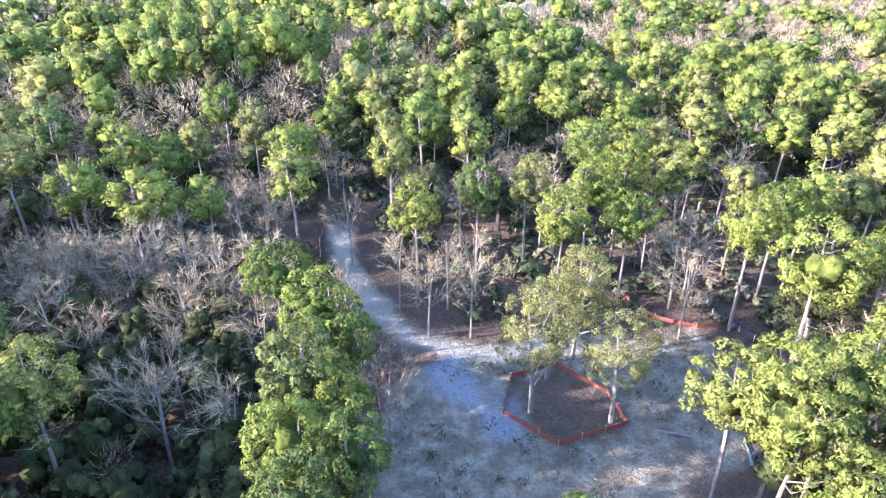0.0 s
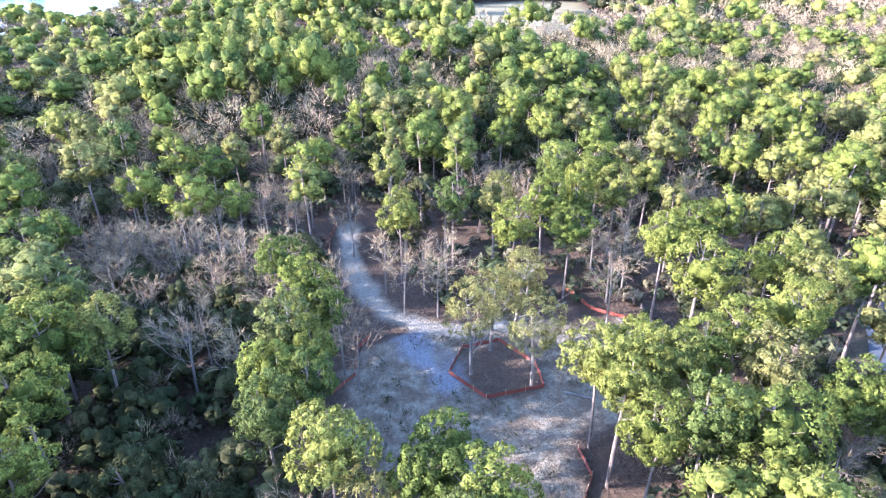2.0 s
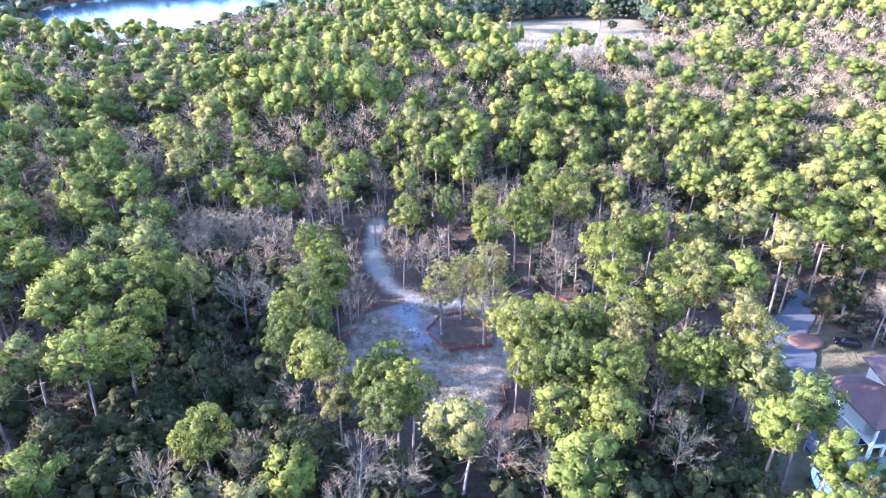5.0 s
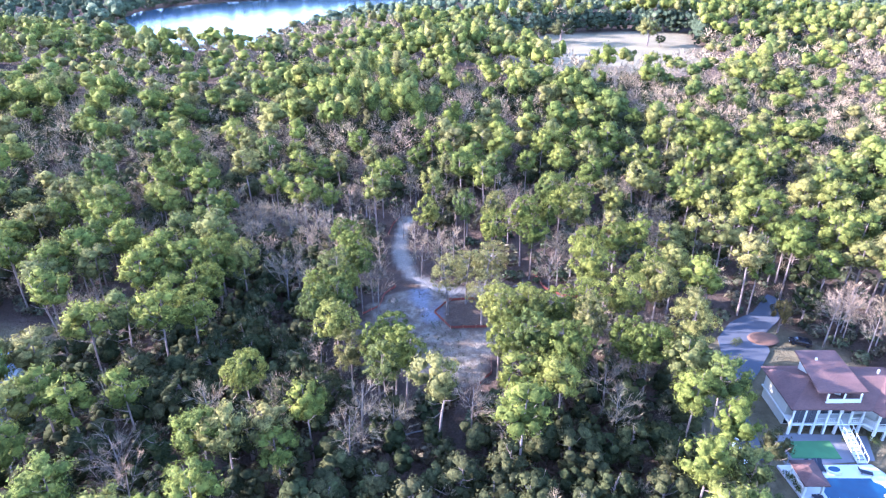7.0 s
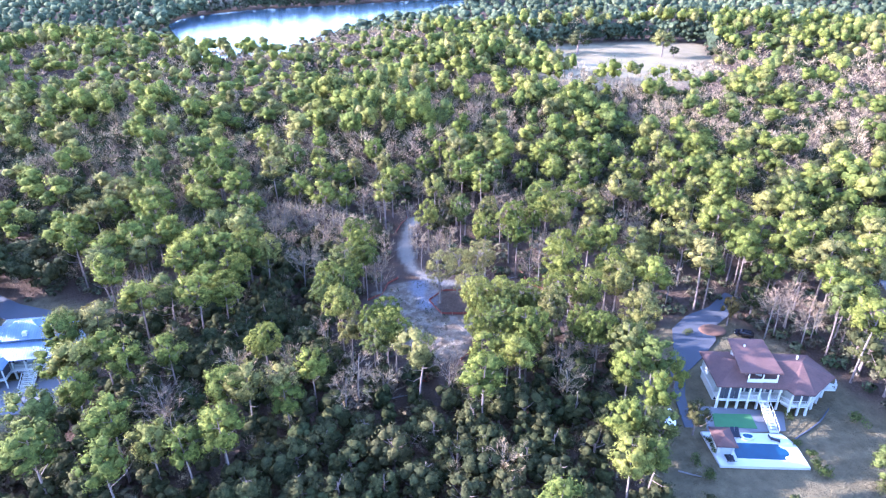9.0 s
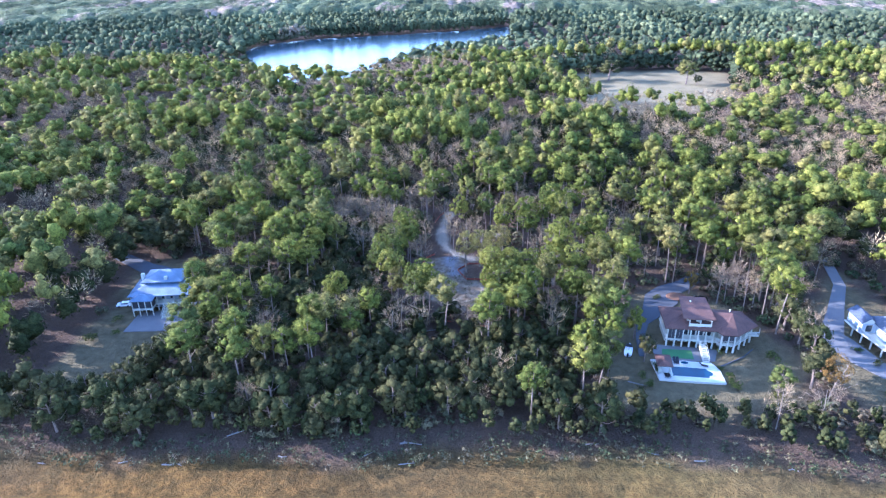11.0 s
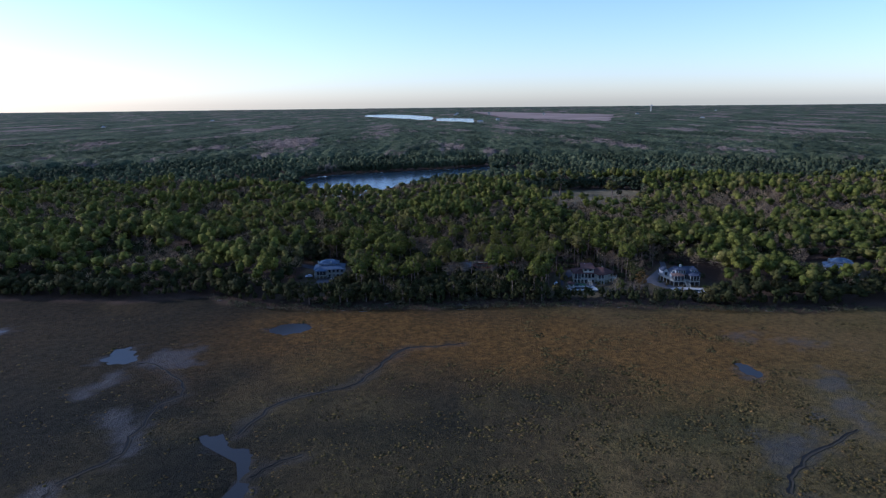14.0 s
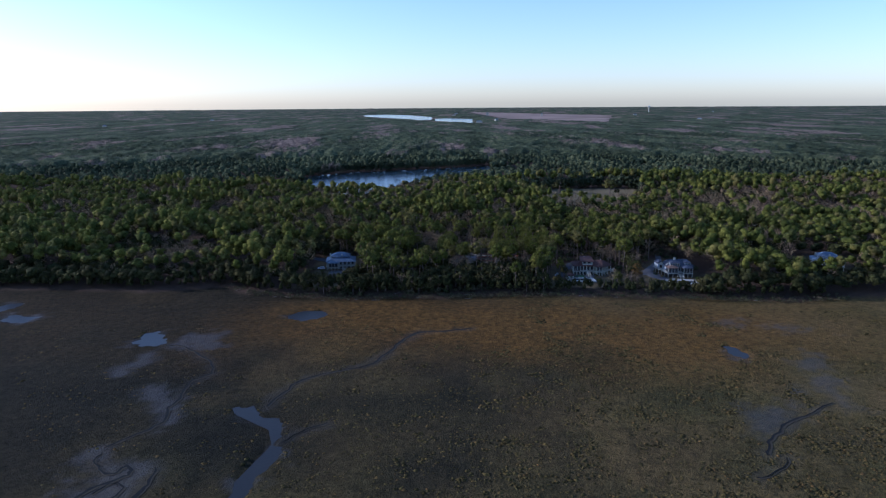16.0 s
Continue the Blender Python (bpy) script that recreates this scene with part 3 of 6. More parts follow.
def crown_cloud(rng, kind, tufts, per, size):
    """A crown of separate tufts, each of many leaf sprays, round a few dark inner clumps."""
    spots, ways = tuft_spots(rng, kind, tufts)
    mid, reach, up, down, _ = SHAPES[kind]
    vs, fs, ns, base = [], [], [], 0
    tuft_r = 5.9 / math.sqrt(tufts)
    for c, w in zip(spots, ways):
        d = rng.normal(size=(per, 3)) + 0.75 * w + np.array([0, 0, 0.25])
        d /= np.linalg.norm(d, axis=1, keepdims=True)
        r = tuft_r * rng.uniform(0.6, 1.2)
        p = c - w * 0.3 * r + d * r * rng.uniform(0.7, 1.08, (per, 1)) * np.array([1, 1, 0.8])
        v, f, n = leaves(rng, p, 0.85 * d + 0.35 * w, size, 0.8 if kind == "willow" else 0.0)
        vs.append(v), fs.append(f + base), ns.append(n)
        base += len(v)
    for _ in range(0 if kind == "willow" else 5):
        c = np.array([0, 0, mid]) + rng.normal(scale=0.13, size=3) * np.array([reach, reach, up])
        v = lump(rng, c, np.array([0.27 * reach, 0.27 * reach, 0.3 * up]))
        vs.append(v), fs.append(ICO_F + base), ns.append(ICO_V)
        base += 12
    return np.concatenate(vs), np.concatenate(fs), np.concatenate(ns)


def clump_crown(rng, kind, tufts, sprays=0, size=0.3):
    """A crown for trees farther off: solid uneven clumps, with loose sprays breaking their outline."""
    spots, ways = tuft_spots(rng, kind, tufts)
    mid, reach, up, down, _ = SHAPES[kind]
    vs, fs, ns, base = [], [], [], 0
    tuft_r = 5.4 / math.sqrt(tufts)
    for c, w in zip(spots, ways):
        r = tuft_r * rng.uniform(0.72, 1.2)
        v = lump(rng, c - w * r * 0.7, r * np.array([0.68, 0.68, 0.62]), 0.3)
        n = 0.75 * ICO_V + 0.45 * w
        vs.append(v), fs.append(ICO_F + base), ns.append(n / np.linalg.norm(n, axis=1, keepdims=True))
        base += 12
    if sprays:
        k = rng.integers(tufts, size=sprays)
        d = rng.normal(size=(sprays, 3)) + 0.8 * ways[k]
        d /= np.linalg.norm(d, axis=1, keepdims=True)
        v, f, n = leaves(rng, spots[k] + d * tuft_r * rng.uniform(0.5, 1.08, (sprays, 1)) - ways[k] * tuft_r * 0.6, 0.8 * d + 0.3 * ways[k], size)
        vs.append(v), fs.append(f + base), ns.append(n)
    return np.concatenate(vs), np.concatenate(fs), np.concatenate(ns)


def tube(bm, pts, radii, sides=6):
    """A tapering limb along a few points."""
    rings = []
    for i, (p, r) in enumerate(zip(pts, radii)):
        p = Vector(p)
        way = (Vector(pts[min(i + 1, len(pts) - 1)]) - Vector(pts[max(i - 1, 0)])).normalized()
        side = way.orthogonal().normalized()
        other = way.cross(side)
        rings.append([bm.verts.new(p + (side * math.cos(6.283 * k / sides) + other * math.sin(6.283 * k / sides)) * r) for k in range(sides)])
    for a, b in zip(rings, rings[1:]):
        for k in range(sides):
            bm.faces.new((a[k], a[(k + 1) % sides], b[(k + 1) % sides], b[k]))


def trunk_mesh(rng, height, radius, limbs, spread, first, lean=0.5):
    bm = bmesh.new()
    bend = rng.normal(scale=lean, size=2)
    pts = [(bend[0] * s * s, bend[1] * s * s, height * s - 0.4 * (s == 0)) for s in (0, 0.25, 0.5, 0.75, 1)]
    tube(bm, pts, [radius * 1.25, radius, radius * 0.85, radius * 0.6, radius * 0.2])
    for _ in range(limbs):
        s, a = first + (0.95 - first) * rng.random(), rng.random() * 6.283
        o = Vector((bend[0] * s * s, bend[1] * s * s, height * s))
        l = spread * (1.15 - s) * (0.8 + 0.5 * rng.random())
        d = Vector((math.cos(a), math.sin(a), 0.35 + 0.5 * rng.random()))
        tube(bm, [o, o + d * l * 0.5, o + d * l + Vector((0, 0, 0.3 * l))], [radius * 0.35, radius * 0.25, radius * 0.08], 4)
    return bm


def make_tree(name, kind, seed, label, fine=False):
    """One tree: trunk with limbs, and a crown of many leaf sprays, finer for the trees that are passed nearest."""
    rng = np.random.default_rng(seed)
    root = new(name)
    if kind == "pine":
        part("trunk", trunk_mesh(rng, 15.5, 0.155, 9, 5.0, 0.5), bark, root)
        v, f, n = crown_cloud(rng, "pine", 84, 60, 0.13) if fine else clump_crown(rng, "pine", 26, 1050, 0.17)
        mat = pine_leaf
    elif kind == "oak":
        part("trunk", trunk_mesh(rng, 8.5, 0.24, 8, 4.0, 0.3, 0.8), bark, root)
        v, f, n = crown_cloud(rng, "oak", 70, 84, 0.12) if fine else clump_crown(rng, "oak", 24, 900, 0.17)
        mat = oak_leaf
    else:
        part("trunk", trunk_mesh(rng, 11, 0.2, 14, 5.5, 0.25, 1.2), pale_bark, root)
        v, f, n = crown_cloud(rng, "willow", 70, 130, 0.075)
        mat = willow_leaf
    arrays("crown", v, f, mat, root, n)
    return tagged(root, label, "tree")


def twig_cloud(rng, n, low, high, spread, width):
    """Thin twigs of a bare crown, fanning out and up from its middle, as slender slips."""
    d = rng.normal(size=(n, 3)) + np.array([0, 0, 0.45])
    d /= np.linalg.norm(d, axis=1, keepdims=True)
    lobes = rng.normal(size=(5, 3))
    lobes /= np.linalg.norm(lobes, axis=1, keepdims=True)
    swell = 0.62 + 0.42 * np.clip((d @ lobes.T).max(1, keepdims=True), 0, 1) ** 2
    p = np.array([0, 0, (low + high) * 0.5]) + d * np.array([spread, spread, (high - low) * 0.5]) * swell * rng.uniform(0.35, 0.85, (n, 1))
    way = d + np.array([0, 0, 0.5]) + rng.normal(scale=0.35, size=(n, 3))
    way /= np.linalg.norm(way, axis=1, keepdims=True)
    side = np.cross(way, rng.normal(size=(n, 3)))
    side /= np.linalg.norm(side, axis=1, keepdims=True)
    l = (0.6 + 0.9 * rng.random((n, 1)))
    v = np.stack([p - side * width, p + side * width, p + way * l], 1).reshape(-1, 3)
    return v, np.arange(3 * n).reshape(-1, 3)


def make_bare(name, seed, label):
    """A leafless tree: trunk, limbs, branches and fine twigs growing from them."""
    rng = np.random.default_rng(seed)
    root = new(name)
    tall = 9.5
    bm = trunk_mesh(rng, tall, 0.12, 0, 1, 0.4, 0.5)
    starts, ways = [], []
    for _ in range(13):
        s, a = 0.34 + 0.6 * rng.random(), rng.random() * 6.283
        o = Vector((0, 0, tall * s))
        l = 4.4 * (1.12 - s) * (0.75 + 0.5 * rng.random()) + 0.7
        d = Vector((math.cos(a), math.sin(a), 0.55 + 0.7 * rng.random())).normalized()
        e = o + d * l * 0.55
        tip = o + d * l + Vector((0, 0, 0.25 * l))
        tube(bm, [o, e, tip], [0.032, 0.022, 0.009], 3)
        for _ in range(6):
            d2 = (d + Vector(rng.normal(scale=0.6, size=3)) + Vector((0, 0, 0.2))).normalized()
            k = o.lerp(e, 0.35 + 0.65 * rng.random()) if rng.random() < 0.5 else e.lerp(tip, rng.random())
            far = k + d2 * l * 0.42
            tube(bm, [k, far], [0.015, 0.006], 3)
            for _ in range(13):
                starts.append(k.lerp(far, 0.25 + 0.75 * rng.random()))
                ways.append(d2)
    part("trunk", bm, pale_bark, root)
    p, w = np.array(starts), np.array(ways) + rng.normal(scale=0.45, size=(len(ways), 3)) + np.array([0, 0, 0.15])
    w /= np.linalg.norm(w, axis=1, keepdims=True)
    side = np.cross(w, rng.normal(size=w.shape))
    side /= np.linalg.norm(side, axis=1, keepdims=True)
    v = np.stack([p - side * 0.02, p + side * 0.02, p + w * rng.uniform(0.5, 1.25, (len(p), 1))], 1).reshape(-1, 3)
    arrays("crown", v, np.arange(len(v)).reshape(-1, 3), twig, root)
    return tagged(root, label, "tree")


def place(proto, spots, base_r, group, rng):
    """Copies of the given trees, one at each spot of x, y and crown radius."""
    for x, y, r in spots:
        ob = proto[rng.integers(len(proto))]
        s = 1.06 * r / base_r
        h = (0.55 + 0.4 * s) * (0.92 + 0.16 * rng.random())
        z = float(ground_height(np.array(float(x)), np.array(float(y))))
        c = copy_thing(ob, Matrix.Translation((x, y, z - 0.05)) @ Matrix.Rotation(rng.random() * 6.283, 4, "Z") @ Matrix.Diagonal((s, s, h, 1)))
        tagged(c, group=group)


def discard(things):
    for ob in things:
        for o in (*ob.children_recursive, ob):
            bpy.data.objects.remove(o)


rng = np.random.default_rng(5)
pines = [make_tree("pine_tree", "pine", 10 + i, "tall green pine with a bare trunk and clumped crown") for i in range(6)]
fine_pines = [make_tree("pine_tree", "pine", 20 + i, "tall green pine with a bare trunk and clumped crown", True) for i in range(5)]
fine_oaks = [make_tree("oak_tree", "oak", 40 + i, "dark evergreen oak with a dense rounded crown", True) for i in range(3)]
oaks = [make_tree("oak_tree", "oak", 30 + i, "dark evergreen oak with a dense rounded crown") for i in range(4)]
willows = [make_tree("olive_tree", "willow", 50 + i, "pale olive tree with a loose crown beside the clearing") for i in range(2)]
bares = [make_bare("bare_tree", 70 + i, "leafless grey winter tree with fine twigs") for i in range(4)]

def off_lots(spots):
    return [t for t in spots if all(depth_in(np.array(t[0]), np.array(t[1]), lot) < 1.5 for lot in LOTS)]


BARE_BELT = [(-25, 3, 2.7), (-21, 0, 2.6), (-13, -1, 2.8), (-6, -6, 2.6), (-22, -6, 2.4), (-10, -10, 2.2), (-18, -12, 2.2)]
SHADE_TREES = [(-48.5, -56, 3), (-50, -51, 2.8), (-47, -62, 3), (94, -50, 3.4), (97.5, -42, 3.2), (90, -52, 3.0), (104, -40, 3.2)]


def nearby(t):
    return -26 < t[0] < 52 and -60 < t[1] < 2


PINES = off_lots(PINES_WEST_EDGE + PINES_WEST + PINES_SOUTH + PINES_NORTH + PINES_EAST + PINES_SOUTHEAST + PINES_HOUSE + PINES_SOUTHWEST) + SHADE_TREES
OAKS, BARE, BARE_LATE = off_lots(OAKS) + [(92.5, -58, 3.4), (93.5, -64, 3.2), (93.5, -70, 3.0), (92.5, -76, 2.6), (95, -53, 3.2)], off_lots(BARE), off_lots(BARE_LATE)
known = [(x, y, r) for x, y, r in PINES + OAKS + WILLOWS + BARE + BARE_LATE]


def fill(rng, box, spacing, avoid, limit=100000):
    """Spots spread at about the given spacing inside the box, off the clearings, lots, water and marsh."""
    x0, y0, x1, y1 = box
    gx, gy = np.meshgrid(np.arange(x0, x1, spacing), np.arange(y0, y1, spacing))
    px = gx.ravel() + rng.uniform(-0.42, 0.42, gx.size) * spacing
    py = gy.ravel() + rng.uniform(-0.42, 0.42, gx.size) * spacing
    ok = py > shore_y(px) + 7 + ragged(px, py, 7, 12)
    ok &= depth_in(px, py, CLEARING) < -3.2
    ok &= gap(px, py, TRACK) > 5.0
    for lot in LOTS:
        ok &= depth_in(px, py, lot) < -1.0
    ok &= depth_in(px, py, FIELD) < -2
    ok &= depth_in(px, py, LAKE) < -4
    for x, y, r in avoid:
        ok &= (px - x) ** 2 + (py - y) ** 2 > (r + 1.4) ** 2
    return np.stack([px[ok], py[ok]], -1)


def bare_share(px, py):
    """How likely a spot holds a leafless tree."""
    share = 0.2 + 0.6 * (value_noise(px, py, 38, 21) > 0.58)
    belt = (np.abs(py - 128 - 0.12 * (px - 60)) < 26 + ragged(px, py, 20, 18)) & (px > -10)
    share = np.where(belt, 0.66, share)
    west = (px < -10) & (py > 60) & (py < 235) & (value_noise(px, py, 34, 9) > 0.3)
    share = np.where(west, 0.52, share)
    share = np.where(py < shore_y(px) + 30, 0.04, share)
    return share


# trees that stand singly in the nearer woods
near = fill(rng, (-66, -104, 114, 40), 5.6, known)
near_bare = rng.random(len(near)) < bare_share(near[:, 0], near[:, 1]) * 0.8
low_edge = near[:, 1] < shore_y(near[:, 0]) + 34
kinds = np.where(near_bare, 2, np.where(rng.random(len(near)) < np.where(near[:, 1] < shore_y(near[:, 0]) + 18, 0.95, np.where(low_edge, 0.75, np.where((near[:, 0] < 2) & (near[:, 1] < -38), 0.88, 0.3))), 1, 0))
grove = "trees of the wood"
more_pines = [(x, y, 2.6 + 1.1 * rng.random()) for x, y in near[kinds == 0] if not (-19 < x < -6 and -46 < y < -16) and not (-28 < x < -4 and -15 < y < 4)][:170]
more_oaks = [(x, y, 2.4 + 1.2 * rng.random()) for x, y in near[kinds == 1] if not (-28 < x < -4 and -15 < y < 6) and not (44 < x < 136 and y < -84)][:200]
for fine_kind, kind, spots, base in ((fine_pines, pines, PINES + more_pines, 3.1), (fine_oaks, oaks, OAKS + more_oaks, 3.2)):
    place(fine_kind, [t for t in spots if nearby(t)], base, grove, rng)
    place(kind, [t for t in spots if not nearby(t)], base, grove, rng)
place(willows, WILLOWS, 3.2, grove, rng)
place(bares, BARE + BARE_LATE + BARE_BELT, 2.4, grove, rng)
place(bares, [(x, y, 1.9 + 0.9 * rng.random()) for x, y in near[kinds == 2]][:140], 2.4, grove, rng)
discard(pines + fine_pines + fine_oaks + oaks + willows + bares)


# ---- woods farther off, too many to count ----
def scatter(name, protos, spots, scales, material, label, rng, floor=0.0, patchy=0.0):
    """One mesh of many trees, each a turned and scaled copy of one of the given clouds."""
    vs, fs, ns, ts, base = [], [], [], [], 0
    which = rng.integers(len(protos), size=len(spots))
    bank = np.clip(-depth_in(spots[:, 0], spots[:, 1], LAKE) / 70, 0, 1) if len(spots) else []
    tall = 1 + patchy * (value_noise(spots[:, 0], spots[:, 1], 46, 44) - 0.5) + 0.5 * patchy * (value_noise(spots[:, 0], spots[:, 1], 17, 45) - 0.5) if len(spots) else []
    for (x, y), s, k, b, grown in zip(spots, scales, which, bank, tall):
        v, f, n = protos[k]
        a = rng.random() * 6.283
        rot = np.array([[math.cos(a), -math.sin(a), 0], [math.sin(a), math.cos(a), 0], [0, 0, 1]])
        h = (0.3 + 0.62 * s) * (0.92 + 0.2 * rng.random()) * grown * (0.5 + 0.5 * b if y < 415 + 0.6 * x else 1)
        w = (v @ rot.T) * np.array([s, s, h]) + np.array([x, y, floor])
        vs.append(w), fs.append(f + base), ts.append(np.full(len(v), rng.random()))
        if n is not None:
            ns.append(n @ rot.T)
        base += len(v)
    ob = arrays(name, np.concatenate(vs), np.concatenate(fs), material, None, np.concatenate(ns) if ns else None, np.concatenate(ts))
    return tagged(ob, label, "trees", kind="stuff")


def lean_cloud(seed, kind, tufts, sprays, size):
    return clump_crown(np.random.default_rng(seed), kind, tufts, sprays, size)


def bare_cloud(seed, n, width):
    v, f = twig_cloud(np.random.default_rng(seed), n, 3.0, 10.5, 2.4, width)
    return v, f, None


mid_all = fill(rng, (-330, -104, 400, 130), 4.9, known)
in_near = (mid_all[:, 0] > -66) & (mid_all[:, 0] < 114) & (mid_all[:, 1] < 40)
mid_all = mid_all[~in_near]
reach = np.abs(mid_all[:, 0] - 15) < 0.80 * (mid_all[:, 1] + 165)
mid, side = mid_all[reach], mid_all[~reach]
side = side[np.abs(side[:, 0]) < 0.78 * (side[:, 1] + 400)]
far = fill(rng, (-480, 130, 520, 300), 5.5, [])
far = far[np.abs(far[:, 0]) < 0.78 * (far[:, 1] + 390)]

beside = (side[:, 1] < 40) & (np.abs(side[:, 0] - 20) < 190)
for spots, detail in ((mid, 0), (side[beside], 1), (side[~beside], 2), (far, 2)):
    b = rng.random(len(spots)) < bare_share(spots[:, 0], spots[:, 1])
    oakish = ~b & (rng.random(len(spots)) < np.where(spots[:, 1] < shore_y(spots[:, 0]) + 16, 0.95, np.where(spots[:, 1] < shore_y(spots[:, 0]) + 36, 0.5, 0.08 + 0.5 * (value_noise(spots[:, 0], spots[:, 1], 30, 33) > 0.58))))
    piney = ~b & ~oakish
    puffs, per, leaf = ((8, 200, 0.26), (7, 100, 0.34), (5, 46, 0.5))[detail]
    pine_clouds = [lean_cloud(200 + 10 * detail + i, "pine", puffs, per, leaf) for i in range(5)]
    oak_clouds = [lean_cloud(230 + 10 * detail + i, "oak", puffs, per, leaf) for i in range(4)]
    bare_clouds = [bare_cloud(260 + 10 * detail + i, (125, 75, 46)[detail], (0.045, 0.075, 0.14)[detail]) for i in range(4)]
    size = lambda n: 0.84 + 0.46 * rng.random(n)
    scatter("pine_woods", pine_clouds, spots[piney], size(piney.sum()), pine_leaf, "green pine woods stretching into the distance", rng, patchy=0.7)
    scatter("oak_woods", oak_clouds, spots[oakish], size(oakish.sum()), oak_leaf, "dark evergreen undergrowth oaks among the pines", rng, patchy=0.5)
    scatter("bare_woods", bare_clouds, spots[b], 1.3 * size(b.sum()), twig, "leafless greyish pink winter woods", rng, patchy=0.4)


# lower evergreens and bare young trees that fill the gaps between the tall crowns
low = fill(rng, (-150, 0, 190, 130), 5.5, [])
low = low[(np.abs(low[:, 0] - 15) < 0.80 * (low[:, 1] + 165)) & ((low[:, 0] < -30) | (low[:, 0] > 60) | (low[:, 1] > 20))]
green = rng.random(len(low)) < 0.65
scatter("understorey", [lean_cloud(380 + i, "oak", 7, 60, 0.3) for i in range(4)], low[green], 0.75 + 0.35 * rng.random(green.sum()), oak_leaf, "dark evergreen undergrowth between the tall pines", rng)
scatter("saplings", [bare_cloud(390 + i, 60, 0.05) for i in range(4)], low[~green], 0.8 + 0.4 * rng.random((~green).sum()), twig, "leafless young trees between the tall pines", rng)


# evergreen understorey between the clearing and the shore
low = fill(rng, (-62, -96, 52, -44), 4.3, [])
low = low[(low[:, 1] < -56) | (low[:, 0] < -4) | (low[:, 0] > 26)]
low = low[rng.random(len(low)) < 0.85]
scatter("understorey", [lean_cloud(340 + i, "oak", 11, 150, 0.22) for i in range(4)], low, 0.5 + 0.4 * rng.random(len(low)), oak_leaf, "dark evergreen oaks filling the wood near the shore", rng)


# a low evergreen thicket west of the clearing
low = fill(rng, (-34, -60, 1, 5), 2.8, [])
low = low[inside(low[:, 0], low[:, 1], [(-32, -12), (-20, 4), (-6, -4), (-1, -15), (-4, -28), (-6, -44), (-3, -58), (-30, -60), (-34, -30)])]
low = low[rng.random(len(low)) < 0.8]
scatter("thicket", [lean_cloud(320 + i, "oak", 12, 230, 0.17) for i in range(4)], low, 0.42 + 0.36 * rng.random(len(low)), oak_leaf, "dark evergreen thicket beside the clearing", rng)


# low brush and saplings on the forest floor
def brush_cloud(seed, n, size):
    r = np.random.default_rng(seed)
    p, d = blob_points(r, n, np.array([0, 0, 0.9]), 1.2)
    return leaves(r, p, d, size)


low = fill(rng, (-75, -100, 130, 60), 3.4, [])
low = low[rng.random(len(low)) < 0.75]
scatter("brush", [brush_cloud(260 + i, 40, 0.42) for i in range(4)], low, 0.6 + 0.9 * rng.random(len(low)), brush_leaf, "dark low brush on the forest floor", rng)
low = fill(rng, (-75, -100, 130, 60), 4.4, [])
thick = value_noise(low[:, 0], low[:, 1], 22, 41) + 0.35 * ((low[:, 0] < 4) & (low[:, 1] > -45))
low = low[rng.random(len(low)) < np.clip(thick * 1.3 - 0.3, 0, 1)]
scatter("saplings", [bare_cloud(270 + i, 110, 0.035) for i in range(4)], low, 0.4 + 0.35 * rng.random(len(low)), twig, "leafless grey saplings under the pines", rng)


